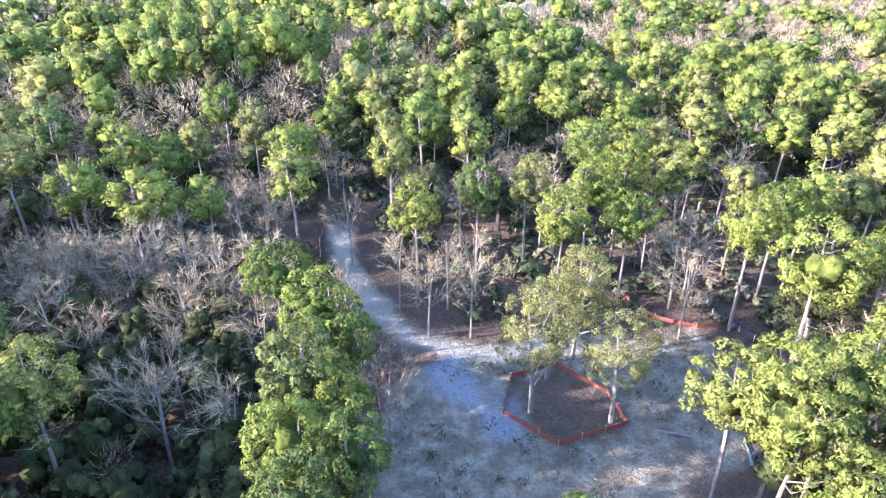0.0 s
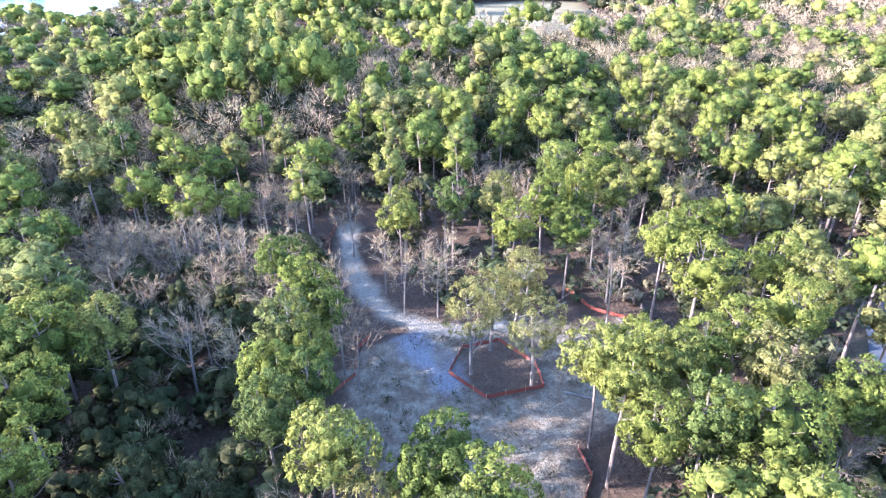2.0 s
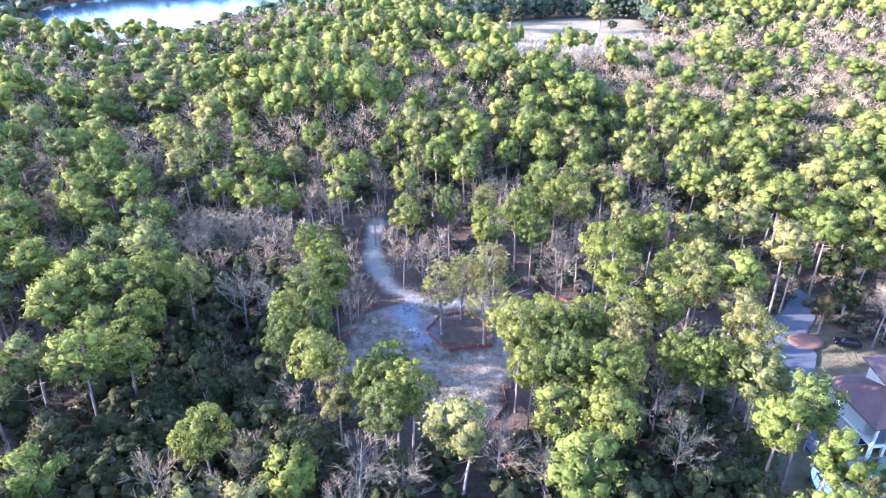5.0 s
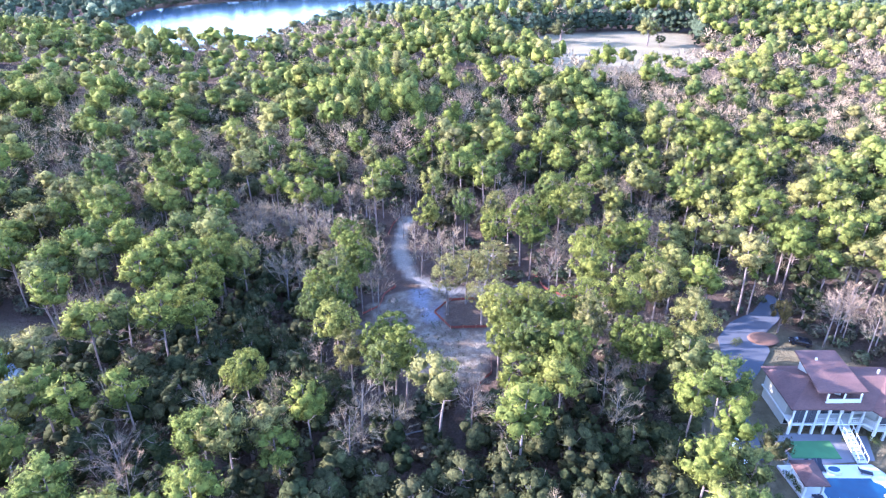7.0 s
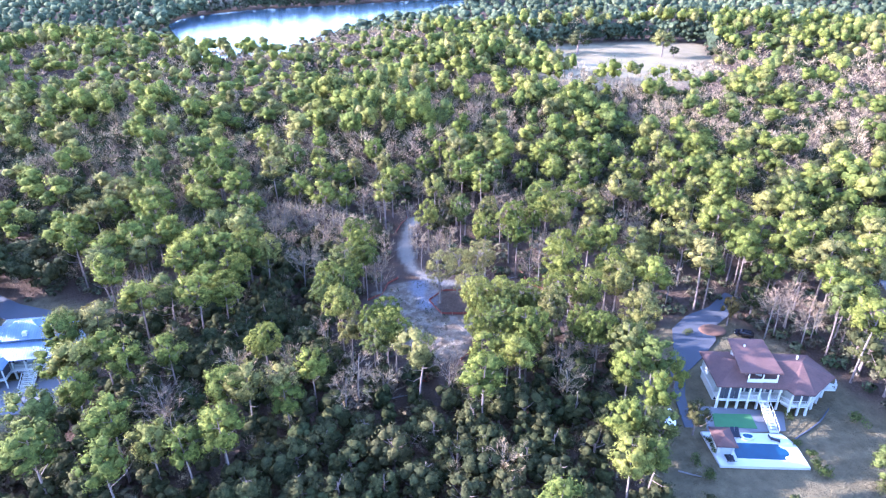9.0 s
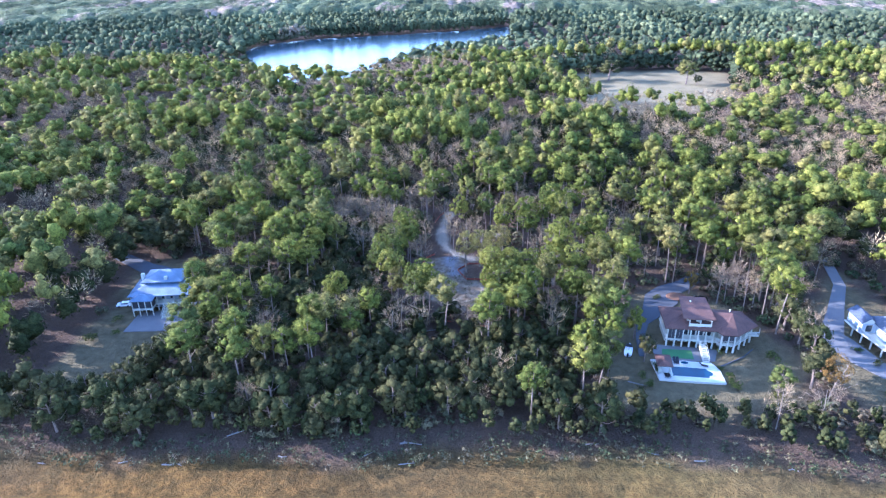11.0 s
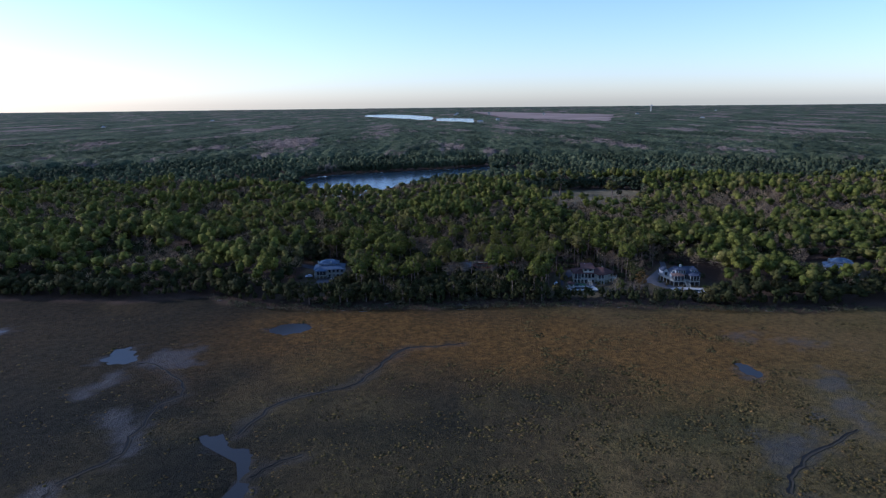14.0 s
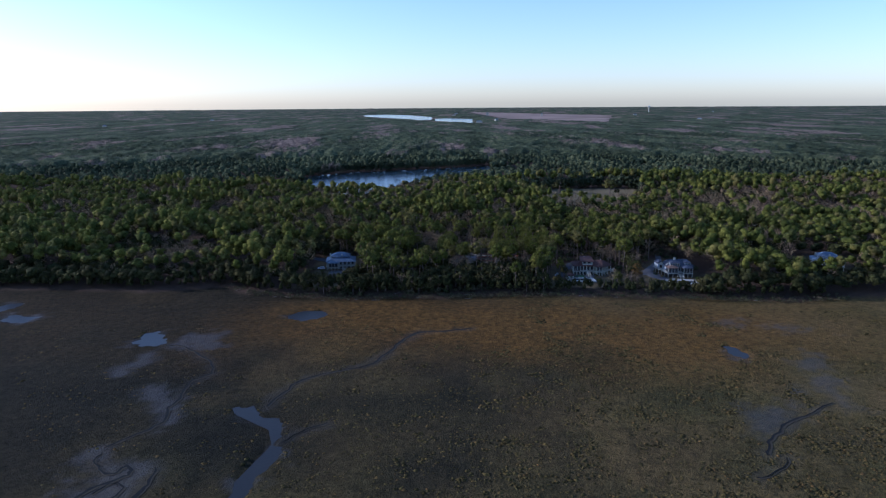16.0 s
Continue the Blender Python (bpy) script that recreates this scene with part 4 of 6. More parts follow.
# the canopy out to the horizon: rounded tree tops, one beside the other
def far_canopy():
    def ring(r0, r1, nr, na, half):
        rr = np.geomspace(r0, r1, nr)
        aa = np.linspace(-half, half, na)
        a, r = np.meshgrid(np.radians(aa), rr)
        return np.sin(a) * r, np.cos(a) * r - 390
    vs, fs, base = [], [], 0
    for r0, r1, nr, na in ((1000, 1700, 70, 400), (1700, 4000, 90, 320), (4000, 11000, 45, 220)):
        px, py = ring(r0, r1, nr, na, 43)
        cell = 14.0 if r0 == 1000 else 34.0
        bulge = 4.5 if r0 == 1000 else 2.2
        z = np.full(px.shape, 5.0)
        ix, iy = np.floor(px / cell), np.floor(py / cell)
        for dx in (-1, 0, 1):
            for dy in (-1, 0, 1):
                jx, jy = ix + dx, iy + dy
                k = np.sin(jx * 127.1 + jy * 311.7) * 43758.5453
                u = k - np.floor(k)
                k = np.sin(jx * 269.5 + jy * 183.3) * 43758.5453
                w = k - np.floor(k)
                cx, cy = (jx + 0.2 + 0.6 * u) * cell, (jy + 0.2 + 0.6 * w) * cell
                d2 = ((px - cx) ** 2 + (py - cy) ** 2) / (cell * 0.62) ** 2
                z = np.maximum(z, 9 + (3.5 if r0 == 1000 else 1.5) * w + bulge * np.sqrt(np.clip(1 - d2, 0, 1)) - (3.0 if r0 == 1000 else 1.0) * (d2 > 1))
        z += 2.5 * (value_noise(px, py, 90, 31) - 0.5)
        if r0 == 1000:
            z[0], z[1] = -0.3, 0.6 * z[1]
        edge = depth_in(px, py, LAKE)
        open_ground = opened(px, py, FAR_FIELD)
        for poly in FAR_WATERS:
            open_ground |= opened(px, py, poly)
        for poly in [FAR_FIELD] + FAR_WATERS:
            z = np.minimum(z, np.maximum(-0.3, -0.09 * depth_in(px, py, poly)))
        z = np.where((edge > -7) | (py < 300) | open_ground, np.minimum(z, -0.3), z)
        n_r, n_a = px.shape
        idx = np.arange(n_r * n_a).reshape(n_r, n_a)
        f = np.stack([idx[:-1, :-1], idx[:-1, 1:], idx[1:, 1:], idx[1:, :-1]], -1).reshape(-1, 4)
        cx, cy = px.ravel()[f].mean(1), py.ravel()[f].mean(1)
        keep = (depth_in(cx, cy, LAKE) < -1) & ~opened(cx, cy, FAR_FIELD) & (cy > 296)
        for poly in FAR_WATERS:
            keep &= ~opened(cx, cy, poly)
        vs.append(np.stack([px, py, z], -1).reshape(-1, 3)), fs.append(f[keep] + base)
        base += px.size
    ob = arrays("far_woods", np.concatenate(vs), np.concatenate(fs), canopy_mat, smooth=True)
    return tagged(ob, "unbroken green and brown woods reaching the horizon", "trees", kind="stuff")


far_canopy()


def dome_cloud(seed):
    """A crown seen from afar: three uneven clumps grown together, and a few loose sprays."""
    return clump_crown(np.random.default_rng(seed), "far", 3, 5, 1.0)


gx, gy = np.meshgrid(np.arange(-1000, 1000, 10.5), np.arange(299, 1120, 10.5))
tops = np.stack([gx.ravel() + rng.uniform(-4.5, 4.5, gx.size), gy.ravel() + rng.uniform(-4.5, 4.5, gx.size)], -1)
away = np.hypot(tops[:, 0], tops[:, 1] + 390)
tops = tops[(rng.random(len(tops)) < (1380 - away) / 420) & (np.abs(tops[:, 0]) < 0.73 * (tops[:, 1] + 390)) & (depth_in(tops[:, 0], tops[:, 1], LAKE) < -1.5)]
scatter("far_woods", [dome_cloud(360 + i) for i in range(6)], tops, 1.0 + 0.45 * rng.random(len(tops)), bank_mat, "rounded green and brown tree tops beyond the lake", rng)


# the wall of trees on the far bank of the lake
row = []
for line in (LAKE[11:] + LAKE[:1], FIELD[5:0:-1]):
    for (ax, ay), (bx, by) in zip(line, line[1:]):
        long = math.hypot(bx - ax, by - ay)
        n = max(1, int(long / 4.2))
        for k in range(n):
            for away in (2.0, 6.0, 10.0):
                row.append((ax + (bx - ax) * (k + rng.random()) / n + (by - ay) / long * away, ay + (by - ay) * (k + rng.random()) / n - (bx - ax) / long * away))
row = np.array(row)
shore_row = []
for (ax, ay), (bx, by) in zip(LAKE[:12], LAKE[1:12]):
    long = math.hypot(bx - ax, by - ay)
    for k in range(int(long / 3.0)):
        along, away = (k + rng.random()) * 3.0 / long, rng.uniform(2, 22)
        shore_row.append((ax + (bx - ax) * along + (by - ay) / long * away, ay + (by - ay) * along - (bx - ax) / long * away))
shore_row = np.array(shore_row)
scatter("bank_woods", [lean_cloud(370 + i, "oak", 6, 50, 0.45) for i in range(4)], shore_row, 0.8 + 0.4 * rng.random(len(shore_row)), oak_leaf, "low evergreen trees along the near lake shore", rng)
scatter("bank_woods", [lean_cloud(350 + i, "bank", 7, 30, 0.6) for i in range(4)], row, 0.9 + 0.5 * rng.random(len(row)), bank_mat, "dark wall of trees behind the lake and field", rng)


# ---- built things ----
def box(bm, x0, y0, z0, x1, y1, z1, bevel=0.0):
    """A block between two corners."""
    m = Matrix.Translation(((x0 + x1) / 2, (y0 + y1) / 2, (z0 + z1) / 2)) @ Matrix.Diagonal((x1 - x0, y1 - y0, z1 - z0, 1))
    made = bmesh.ops.create_cube(bm, size=1, matrix=m)["verts"]
    if bevel:
        bmesh.ops.bevel(bm, geom=list({e for v in made for e in v.link_edges}), offset=bevel, segments=1, affect="EDGES")
    return bm


def block(name, material, parent, x0, y0, z0, x1, y1, z1, bevel=0.0, label=""):
    return part(name, box(bmesh.new(), x0, y0, z0, x1, y1, z1, bevel), material, parent, label)


def beam(bm, a, b, w, h=None):
    """A square bar from a to b."""
    a, b, h = Vector(a), Vector(b), h or w
    way = (b - a).normalized()
    side = way.cross(Vector((0, 0, 1)))
    side = side.normalized() if side.length > 1e-4 else Vector((1, 0, 0))
    up = side.cross(way).normalized()
    ring = lambda p: [bm.verts.new(p + side * sx * w / 2 + up * sz * h / 2) for sx, sz in ((-1, -1), (1, -1), (1, 1), (-1, 1))]
    p, q = ring(a), ring(b)
    for k in range(4):
        bm.faces.new((p[k], p[(k + 1) % 4], q[(k + 1) % 4], q[k]))
    bm.faces.new(p[::-1]), bm.faces.new(q)
    return bm


def prism(poly, z0, z1):
    bm = bmesh.new()
    low, top = [bm.verts.new((x, y, z0)) for x, y in poly], [bm.verts.new((x, y, z1)) for x, y in poly]
    n = len(poly)
    for k in range(n):
        bm.faces.new((low[k], low[(k + 1) % n], top[(k + 1) % n], top[k]))
    bm.faces.new(top), bm.faces.new(low[::-1])
    bmesh.ops.recalc_face_normals(bm, faces=bm.faces)
    return bm


def hip_roof(x0, y0, x1, y1, z, rise, inset=None, thick=0.18, over=0.5):
    """A hipped roof over a rectangle, its ridge along the longer side."""
    bm = bmesh.new()
    x0, y0, x1, y1 = x0 - over, y0 - over, x1 + over, y1 + over
    if x1 - x0 >= y1 - y0:
        d = (y1 - y0) / 2 if inset is None else inset
        ridge = [(x0 + d, (y0 + y1) / 2), (x1 - d, (y0 + y1) / 2)]
        order = ((0, 1, 5, 4), (1, 2, 5), (2, 3, 4, 5), (3, 0, 4))
    else:
        d = (x1 - x0) / 2 if inset is None else inset
        ridge = [((x0 + x1) / 2, y0 + d), ((x0 + x1) / 2, y1 - d)]
        order = ((0, 1, 4), (1, 2, 5, 4), (2, 3, 5), (3, 0, 4, 5))
    vs = [bm.verts.new((x, y, z)) for x, y in ((x0, y0), (x1, y0), (x1, y1), (x0, y1))] + [bm.verts.new((x, y, z + rise)) for x, y in ridge]
    low = [bm.verts.new((v.co.x, v.co.y, z - thick)) for v in vs[:4]]
    for f in order:
        bm.faces.new([vs[k] for k in f])
    for k in range(4):
        bm.faces.new((low[k], low[(k + 1) % 4], vs[(k + 1) % 4], vs[k]))
    bm.faces.new(low[::-1])
    bmesh.ops.recalc_face_normals(bm, faces=bm.faces)
    return bm


white_paint = plain("white_paint", (0.44, 0.43, 0.35), 0.55, vary=0.12)
cream_wall = plain("cream_siding", (0.36, 0.35, 0.275), 0.7, vary=0.15)
blue_wall = plain("pale_blue_siding", (0.27, 0.31, 0.34), 0.7, vary=0.12)
concrete = plain("white_concrete", (0.42, 0.41, 0.36), 0.75, vary=0.15, grain=0.8)
paving = plain("grey_paving", (0.12, 0.115, 0.11), 0.85, vary=0.25, grain=0.5)
asphalt = plain("old_asphalt", (0.058, 0.06, 0.064), 0.9, vary=0.25, grain=0.4)
turf_green = plain("putting_green", (0.05, 0.13, 0.045), 0.95, vary=0.3, grain=0.8)
black_metal = plain("dark_metal", (0.02, 0.02, 0.024), 0.35, 0.5, vary=0.2)
car_black = plain("black_car_paint", (0.012, 0.012, 0.015), 0.15, 0.2, 0.6, vary=0.1)
car_white = plain("white_car_paint", (0.75, 0.76, 0.78), 0.2, 0.0, 0.6, vary=0.05)
rubber = plain("rubber", (0.015, 0.015, 0.016), 0.8)
# insect screens, and the shade painted under the slate house
screen_and_shade = plain("screen_and_shade_dark", (0.035, 0.036, 0.04), 0.5, vary=0.2)
mulch = plain("pine_straw", (0.13, 0.066, 0.036), 0.95, vary=0.4, grain=1.0)
net = plain("orange_fence_fabric", (0.2, 0.052, 0.03), 0.8, vary=0.3, grain=1.0)
stake = plain("fence_stake", (0.36, 0.24, 0.14), 0.85, vary=0.3)
drift = plain("weathered_driftwood", (0.17, 0.15, 0.13), 0.9, vary=0.3)
silt_cloth = plain("black_silt_cloth", (0.02, 0.02, 0.026), 0.6, vary=0.3)


def shingle(name, a, b, scale=(1.1, 3.0)):
    """Roofing in courses, faintly streaked."""
    n = Nodes(name)
    m = n.add("ShaderNodeMapping")
    m.inputs["Scale"].default_value = (scale[0], scale[1], scale[1])
    n.link(n.coord(), m.inputs["Vector"])
    br = n.add("ShaderNodeTexBrick")
    br.inputs["Scale"].default_value, br.inputs["Mortar Size"].default_value = 1.5, 0.012
    br.inputs["Color1"].default_value, br.inputs["Color2"].default_value, br.inputs["Mortar"].default_value = (*a, 1), (*b, 1), (*[c * 0.6 for c in a], 1)
    n.link(m.outputs[0], br.inputs["Vector"])
    col = n.mix(0.6, br.outputs["Color"], n.ramp(n.noise(0.5, 5), (0.3, (0.7, 0.7, 0.7)), (0.7, (1.15, 1.15, 1.15))), "MULTIPLY")
    n.bump(br.outputs["Fac"], 0.3, 0.02)
    return n.done(col, 0.8, 0, 0.2)


red_roof = shingle("red_brown_shingles", (0.072, 0.038, 0.029), (0.098, 0.052, 0.038))
slate_roof = shingle("slate_blue_shingles", (0.05, 0.06, 0.08), (0.075, 0.085, 0.11))


def metal_roof_material():
    n = Nodes("standing_seam_roof")
    w = n.add("ShaderNodeTexWave", wave_type="BANDS", bands_direction="X")
    w.inputs["Scale"].default_value, w.inputs["Distortion"].default_value = 0.7, 0.0
    n.link(n.coord(), w.inputs["Vector"])
    n.bump(n.ramp(w.outputs["Fac"], (0.85, (0,)), (0.95, (1,))), 0.6, 0.05)
    return n.done(n.ramp(n.noise(0.4, 4), (0.3, (0.07, 0.1, 0.14)), (0.7, (0.12, 0.16, 0.21))), 0.45, 0.25, 0.4)


seam_roof = metal_roof_material()


def glass_material():
    n = Nodes("dark_window_glass")
    return n.done(n.ramp(n.noise(0.7, 2), (0.3, (0.015, 0.018, 0.022)), (0.7, (0.04, 0.045, 0.05))), 0.06, 0, 0.6)


pane_glass = glass_material()


def pool_water_material():
    n = Nodes("pool_water")
    n.bump(n.noise(1.6, 3), 0.1, 0.03)
    return n.done(n.ramp(n.noise(0.3, 3), (0.3, (0.003, 0.024, 0.046)), (0.7, (0.006, 0.036, 0.064))), 0.08, 0, 0.3)


pool_blue = pool_water_material()


def window(parent, x, z, w, h, y, out=-1):
    """A framed pane in a wall that faces -y (out -1) or +y."""
    f = bmesh.new()
    t = 0.09
    for a in ((x - w / 2 - t, z - h / 2 - t, x + w / 2 + t, z - h / 2), (x - w / 2 - t, z + h / 2, x + w / 2 + t, z + h / 2 + t),
              (x - w / 2 - t, z - h / 2, x - w / 2, z + h / 2), (x + w / 2, z - h / 2, x + w / 2 + t, z + h / 2)):
        box(f, a[0], min(y, y + out * 0.07), a[1], a[2], max(y, y + out * 0.07), a[3])
    win = part("window", f, white_paint, parent)
    block("pane", pane_glass, win, x - w / 2, min(y + out * 0.01, y + out * 0.04), z - h / 2, x + w / 2, max(y + out * 0.01, y + out * 0.04), z + h / 2)
    return win


def railing(parent, pts, z, high=0.95):
    """Top and bottom rail with thin balusters along a line."""
    bm = bmesh.new()
    for (ax, ay), (bx, by) in zip(pts, pts[1:]):
        for h in (0.12, high):
            beam(bm, (ax, ay, z + h), (bx, by, z + h), 0.09, 0.07)
        n = max(2, int(math.hypot(bx - ax, by - ay) / 0.28))
        for k in range(n + 1):
            x, y = ax + (bx - ax) * k / n, ay + (by - ay) * k / n
            beam(bm, (x, y, z), (x, y, z + high), 0.045)
    return part("railing", bm, white_paint, parent)


def flight(parent, x0, x1, y_top, z_top, y_low, name="stair"):
    """Outdoor steps down towards -y, with strings and sloping rails."""
    n = max(3, int(round(z_top / 0.19)))
    run = (y_low - y_top) / n
    for k in range(n):
        z = z_top * (1 - (k + 1) / (n + 1))
        block("step", white_paint if k % 2 else cream_wall, parent, x0, y_top + run * (k + 1), z - 0.05, x1, y_top + run * k, z)
    bm = bmesh.new()
    for x in (x0 - 0.06, x1 + 0.06):
        beam(bm, (x, y_top, z_top - 0.15), (x, y_low, 0.05), 0.09, 0.26)
        beam(bm, (x, y_top, z_top + 0.85), (x, y_low, 0.95), 0.09, 0.08)
        for k in range(0, n + 1, 2):
            y = y_top + run * k
            beam(bm, (x, y, z_top * (1 - k / n)), (x, y, z_top * (1 - k / n) + 0.88), 0.07)
    part("banister", bm, white_paint, parent)


def place_root(root, x, y, turn, z=0.0):
    root.matrix_basis = Matrix.Translation((x, y, z)) @ Matrix.Rotation(radians(turn), 4, "Z")


# -- the house with the pool
def pool_house():
    root = new("house")
    # raised main floor, open ground floor behind columns
    block("wall", cream_wall, root, 0.3, 2.6, 0, 14.5, 9.6, 1.8, label="recessed ground floor wall")
    block("wall", cream_wall, root, 0.2, 2.3, 2.0, 14.6, 9.8, 4.55)
    block("floor", white_paint, root, 0, 0, 1.8, 12.6, 10, 2.0, label="white porch floor")
    # bay at the east end of the front
    bay = [(12.0, 0.2), (13.3, -1.5), (16.6, -1.5), (18.6, 0.4), (22.5, 4.0), (20.5, 9.5), (14.5, 10)]
    part("floor", prism(bay, 1.8, 2.0), white_paint, root)
    inner = [(13.4, 1.8), (14.3, 0.6), (16.2, 0.6), (17.8, 2.0), (21.0, 4.8), (19.4, 9.3), (14.5, 9.8)]
    part("wall", prism(inner, 0.0, 4.55), cream_wall, root)
    # columns, two storeys
    spots = [0.25, 2.2, 4.1, 6.0, 7.9, 9.8, 11.7]
    for x in spots:
        block("column", white_paint, root, x - 0.2, 0.05, 0, x + 0.2, 0.45, 1.8, 0.03)
        block("column", white_paint, root, x - 0.14, 0.1, 2.0, x + 0.14, 0.38, 4.55, 0.02)
    for x, y in ((13.3, -1.4), (15.0, -1.4), (16.6, -1.35), (18.5, 0.45), (20.4, 2.3), (22.2, 4.0)):
        block("column", white_paint, root, x - 0.2, y - 0.05, 0, x + 0.2, y + 0.35, 1.8, 0.03)
        block("column", white_paint, root, x - 0.14, y, 2.0, x + 0.14, y + 0.28, 4.55, 0.02)
    for x0, x1 in ((0.45, 2.05), (2.4, 3.95)):
        block("screen", screen_and_shade, root, x0, 0.2, 2.15, (x0 + x1) / 2 - 0.04, 0.26, 4.5)
        block("screen", screen_and_shade, root, (x0 + x1) / 2 + 0.04, 0.2, 2.15, x1, 0.26, 4.5)
    block("screen", screen_and_shade, root, 13.6, -1.3, 2.6, 16.3, -1.24, 4.5)
    for x in (1.2, 3.1, 5.0, 6.9, 10.8):
        window(root, x, 0.9, 1.3, 1.5, 2.6)
    for x in (5.0, 6.9, 8.8, 10.8):
        window(root, x, 3.2, 1.6, 2.1, 2.3)
    for x in (14.75, 15.8):
        window(root, x, 0.9, 0.75, 1.4, 0.6)
    railing(root, [(4.1, 0.2), (7.9, 0.2)], 2.0)
    railing(root, [(9.8, 0.2), (12.0, 0.2), (13.3, -1.3), (16.6, -1.3), (18.5, 0.5), (22.2, 4.1)], 2.0)
    flight(root, 8.2, 9.6, 0.1, 1.95, -6.2)
    # side stair at the east end
    block("landing", white_paint, root, 21.2, 3.0, 2.2, 23.8, 5.0, 2.35)
    bm = bmesh.new()
    for k in range(9):
        box(bm, 23.0, 4.8 + k * 0.42, 2.2 - k * 0.24 - 0.06, 24.6, 5.2 + k * 0.42, 2.2 - k * 0.24)
    part("stair", bm, white_paint, root)
    railing(root, [(21.4, 3.0), (23.9, 3.1), (24.6, 5.0)], 2.35)
    # roofs
    part("roof", hip_roof(0, 0.4, 9.4, 10.4, 4.75, 1.6), red_roof, root, "low red-brown wing roof")
    east = bmesh.new()
    eave = [(8.0, -0.3), (12.4, -0.4), (13.2, -2.0), (17.0, -2.0), (19.0, -0.2), (23.4, 3.6), (21.0, 10.4), (8.0, 11.0)]
    vs = [east.verts.new((x, y, 4.72)) for x, y in eave]
    lo = [east.verts.new((x, y, 4.54)) for x, y in eave]
    top = [east.verts.new((10.5, 5.4, 6.7)), east.verts.new((16.8, 4.6, 7.0))]
    for f in ((vs[0], vs[1], top[0]), (vs[1], vs[2], top[1], top[0]), (vs[2], vs[3], top[1]), (vs[3], vs[4], top[1]), (vs[4], vs[5], top[1]), (vs[5], vs[6], top[1]), (vs[6], vs[7], top[0], top[1]), (vs[7], vs[0], top[0])):
        east.faces.new(f)
    for k in range(8):
        east.faces.new((lo[k], lo[(k + 1) % 8], vs[(k + 1) % 8], vs[k]))
    east.faces.new(lo[::-1])
    bmesh.ops.recalc_face_normals(east, faces=east.faces)
    part("roof", east, red_roof, root)
    # upper storey with its balcony
    block("wall", cream_wall, root, 5.2, 2.6, 4.7, 11.2, 9.6, 6.75)
    upper = bmesh.new()
    a = [(3.9, 1.2, 6.75), (12.0, 1.2, 6.75), (11.2, 10.4, 7.9), (4.3, 10.4, 7.9)]
    t1, t0 = [upper.verts.new(p) for p in a], [upper.verts.new((x, y, z - 0.2)) for x, y, z in a]
    upper.faces.new(t1), upper.faces.new(t0[::-1])
    for k in range(4):
        upper.faces.new((t0[k], t0[(k + 1) % 4], t1[(k + 1) % 4], t1[k]))
    bmesh.ops.recalc_face_normals(upper, faces=upper.faces)
    part("roof", upper, red_roof, root, "upper red-brown roof")
    block("balcony", white_paint, root, 5.4, 0.9, 4.9, 11.0, 2.7, 5.15)
    block("parapet", white_paint, root, 5.4, 0.85, 5.15, 11.0, 1.0, 5.75)
    for x in (6.7, 9.4):
        window(root, x, 5.85, 1.5, 1.2, 2.6)
    for x in (5.5, 8.2, 10.9):
        block("post", white_paint, root, x - 0.1, 0.9, 5.7, x + 0.1, 1.1, 6.6)
    for x, y, z in ((4.8, 3.4, 5.3), (6.9, 8.2, 7.6), (16.5, 6.0, 6.9)):
        block("vent", white_paint, root, x - 0.15, y - 0.15, z - 0.3, x + 0.15, y + 0.15, z + 0.35, 0.03)
    root.matrix_basis = Matrix.Translation((62.6, -65.6, 0)) @ Matrix.Rotation(radians(-5), 4, "Z") @ Matrix.Diagonal((0.88, 0.9, 1.04, 1))
    return tagged(root, "cream two-storey house with red-brown roofs and white porches", "house")


pool_house()


def slab(name, poly, z0, z1, material, label, category, kind=""):
    return tagged(part(name, prism(poly, z0, z1), material), label, category, kind=kind)


def rounded_pool(x0, y0, x1, y1, ends=True):
    """Outline of a long pool with a rounded bay at one end."""
    pts = [(x0, y0), (x1, y0)]
    c, r = (y0 + y1) / 2, (y1 - y0) * 0.3
    pts += [(x1, c - r)] + [(x1 + r * 0.9 * math.cos(a), c + r * math.sin(a)) for a in np.linspace(-1.2, 1.2, 7)] + [(x1, c + r)] if ends else []
    return pts + [(x1, y1), (x0, y1)]


deck_turn = Matrix.Translation((58.0, -78.3, 0)) @ Matrix.Rotation(radians(-6), 4, "Z")


def on_deck(ob):
    ob.matrix_basis = deck_turn @ ob.matrix_basis
    return ob


def swimming_pool():
    root = new("swimming_pool")
    bm = prism([(0, -0.3), (13.6, 0.0), (13.3, 5.0), (12.0, 7.2), (-0.9, 7.0)], -0.2, 0.42)
    part("deck", bm, concrete, root, "white concrete pool deck")
    out = rounded_pool(2.9, 1.2, 10.7, 4.9)
    rim = bmesh.new()
    for (ax, ay), (bx, by) in zip(out, out[1:] + out[:1]):
        beam(rim, (ax, ay, 0.44), (bx, by, 0.44), 0.3, 0.07)
    part("coping", rim, white_paint, root)
    part("water", prism(out, 0.3, 0.432), pool_blue, root, "deep blue pool water")
    ring = [(6.2 + 1.1 * math.cos(a), 6.0 + 0.75 * math.sin(a)) for a in np.linspace(0, 6.283, 17)[:-1]]
    part("spa", prism(ring, 0.3, 0.8), white_paint, root, "raised white round spa")
    ring = [(6.2 + 0.8 * math.cos(a), 6.0 + 0.5 * math.sin(a)) for a in np.linspace(0, 6.283, 17)[:-1]]
    part("spa_water", prism(ring, 0.6, 0.805), pool_blue, root)
    return tagged(on_deck(root), "blue swimming pool in a white concrete deck", "pool")


swimming_pool()


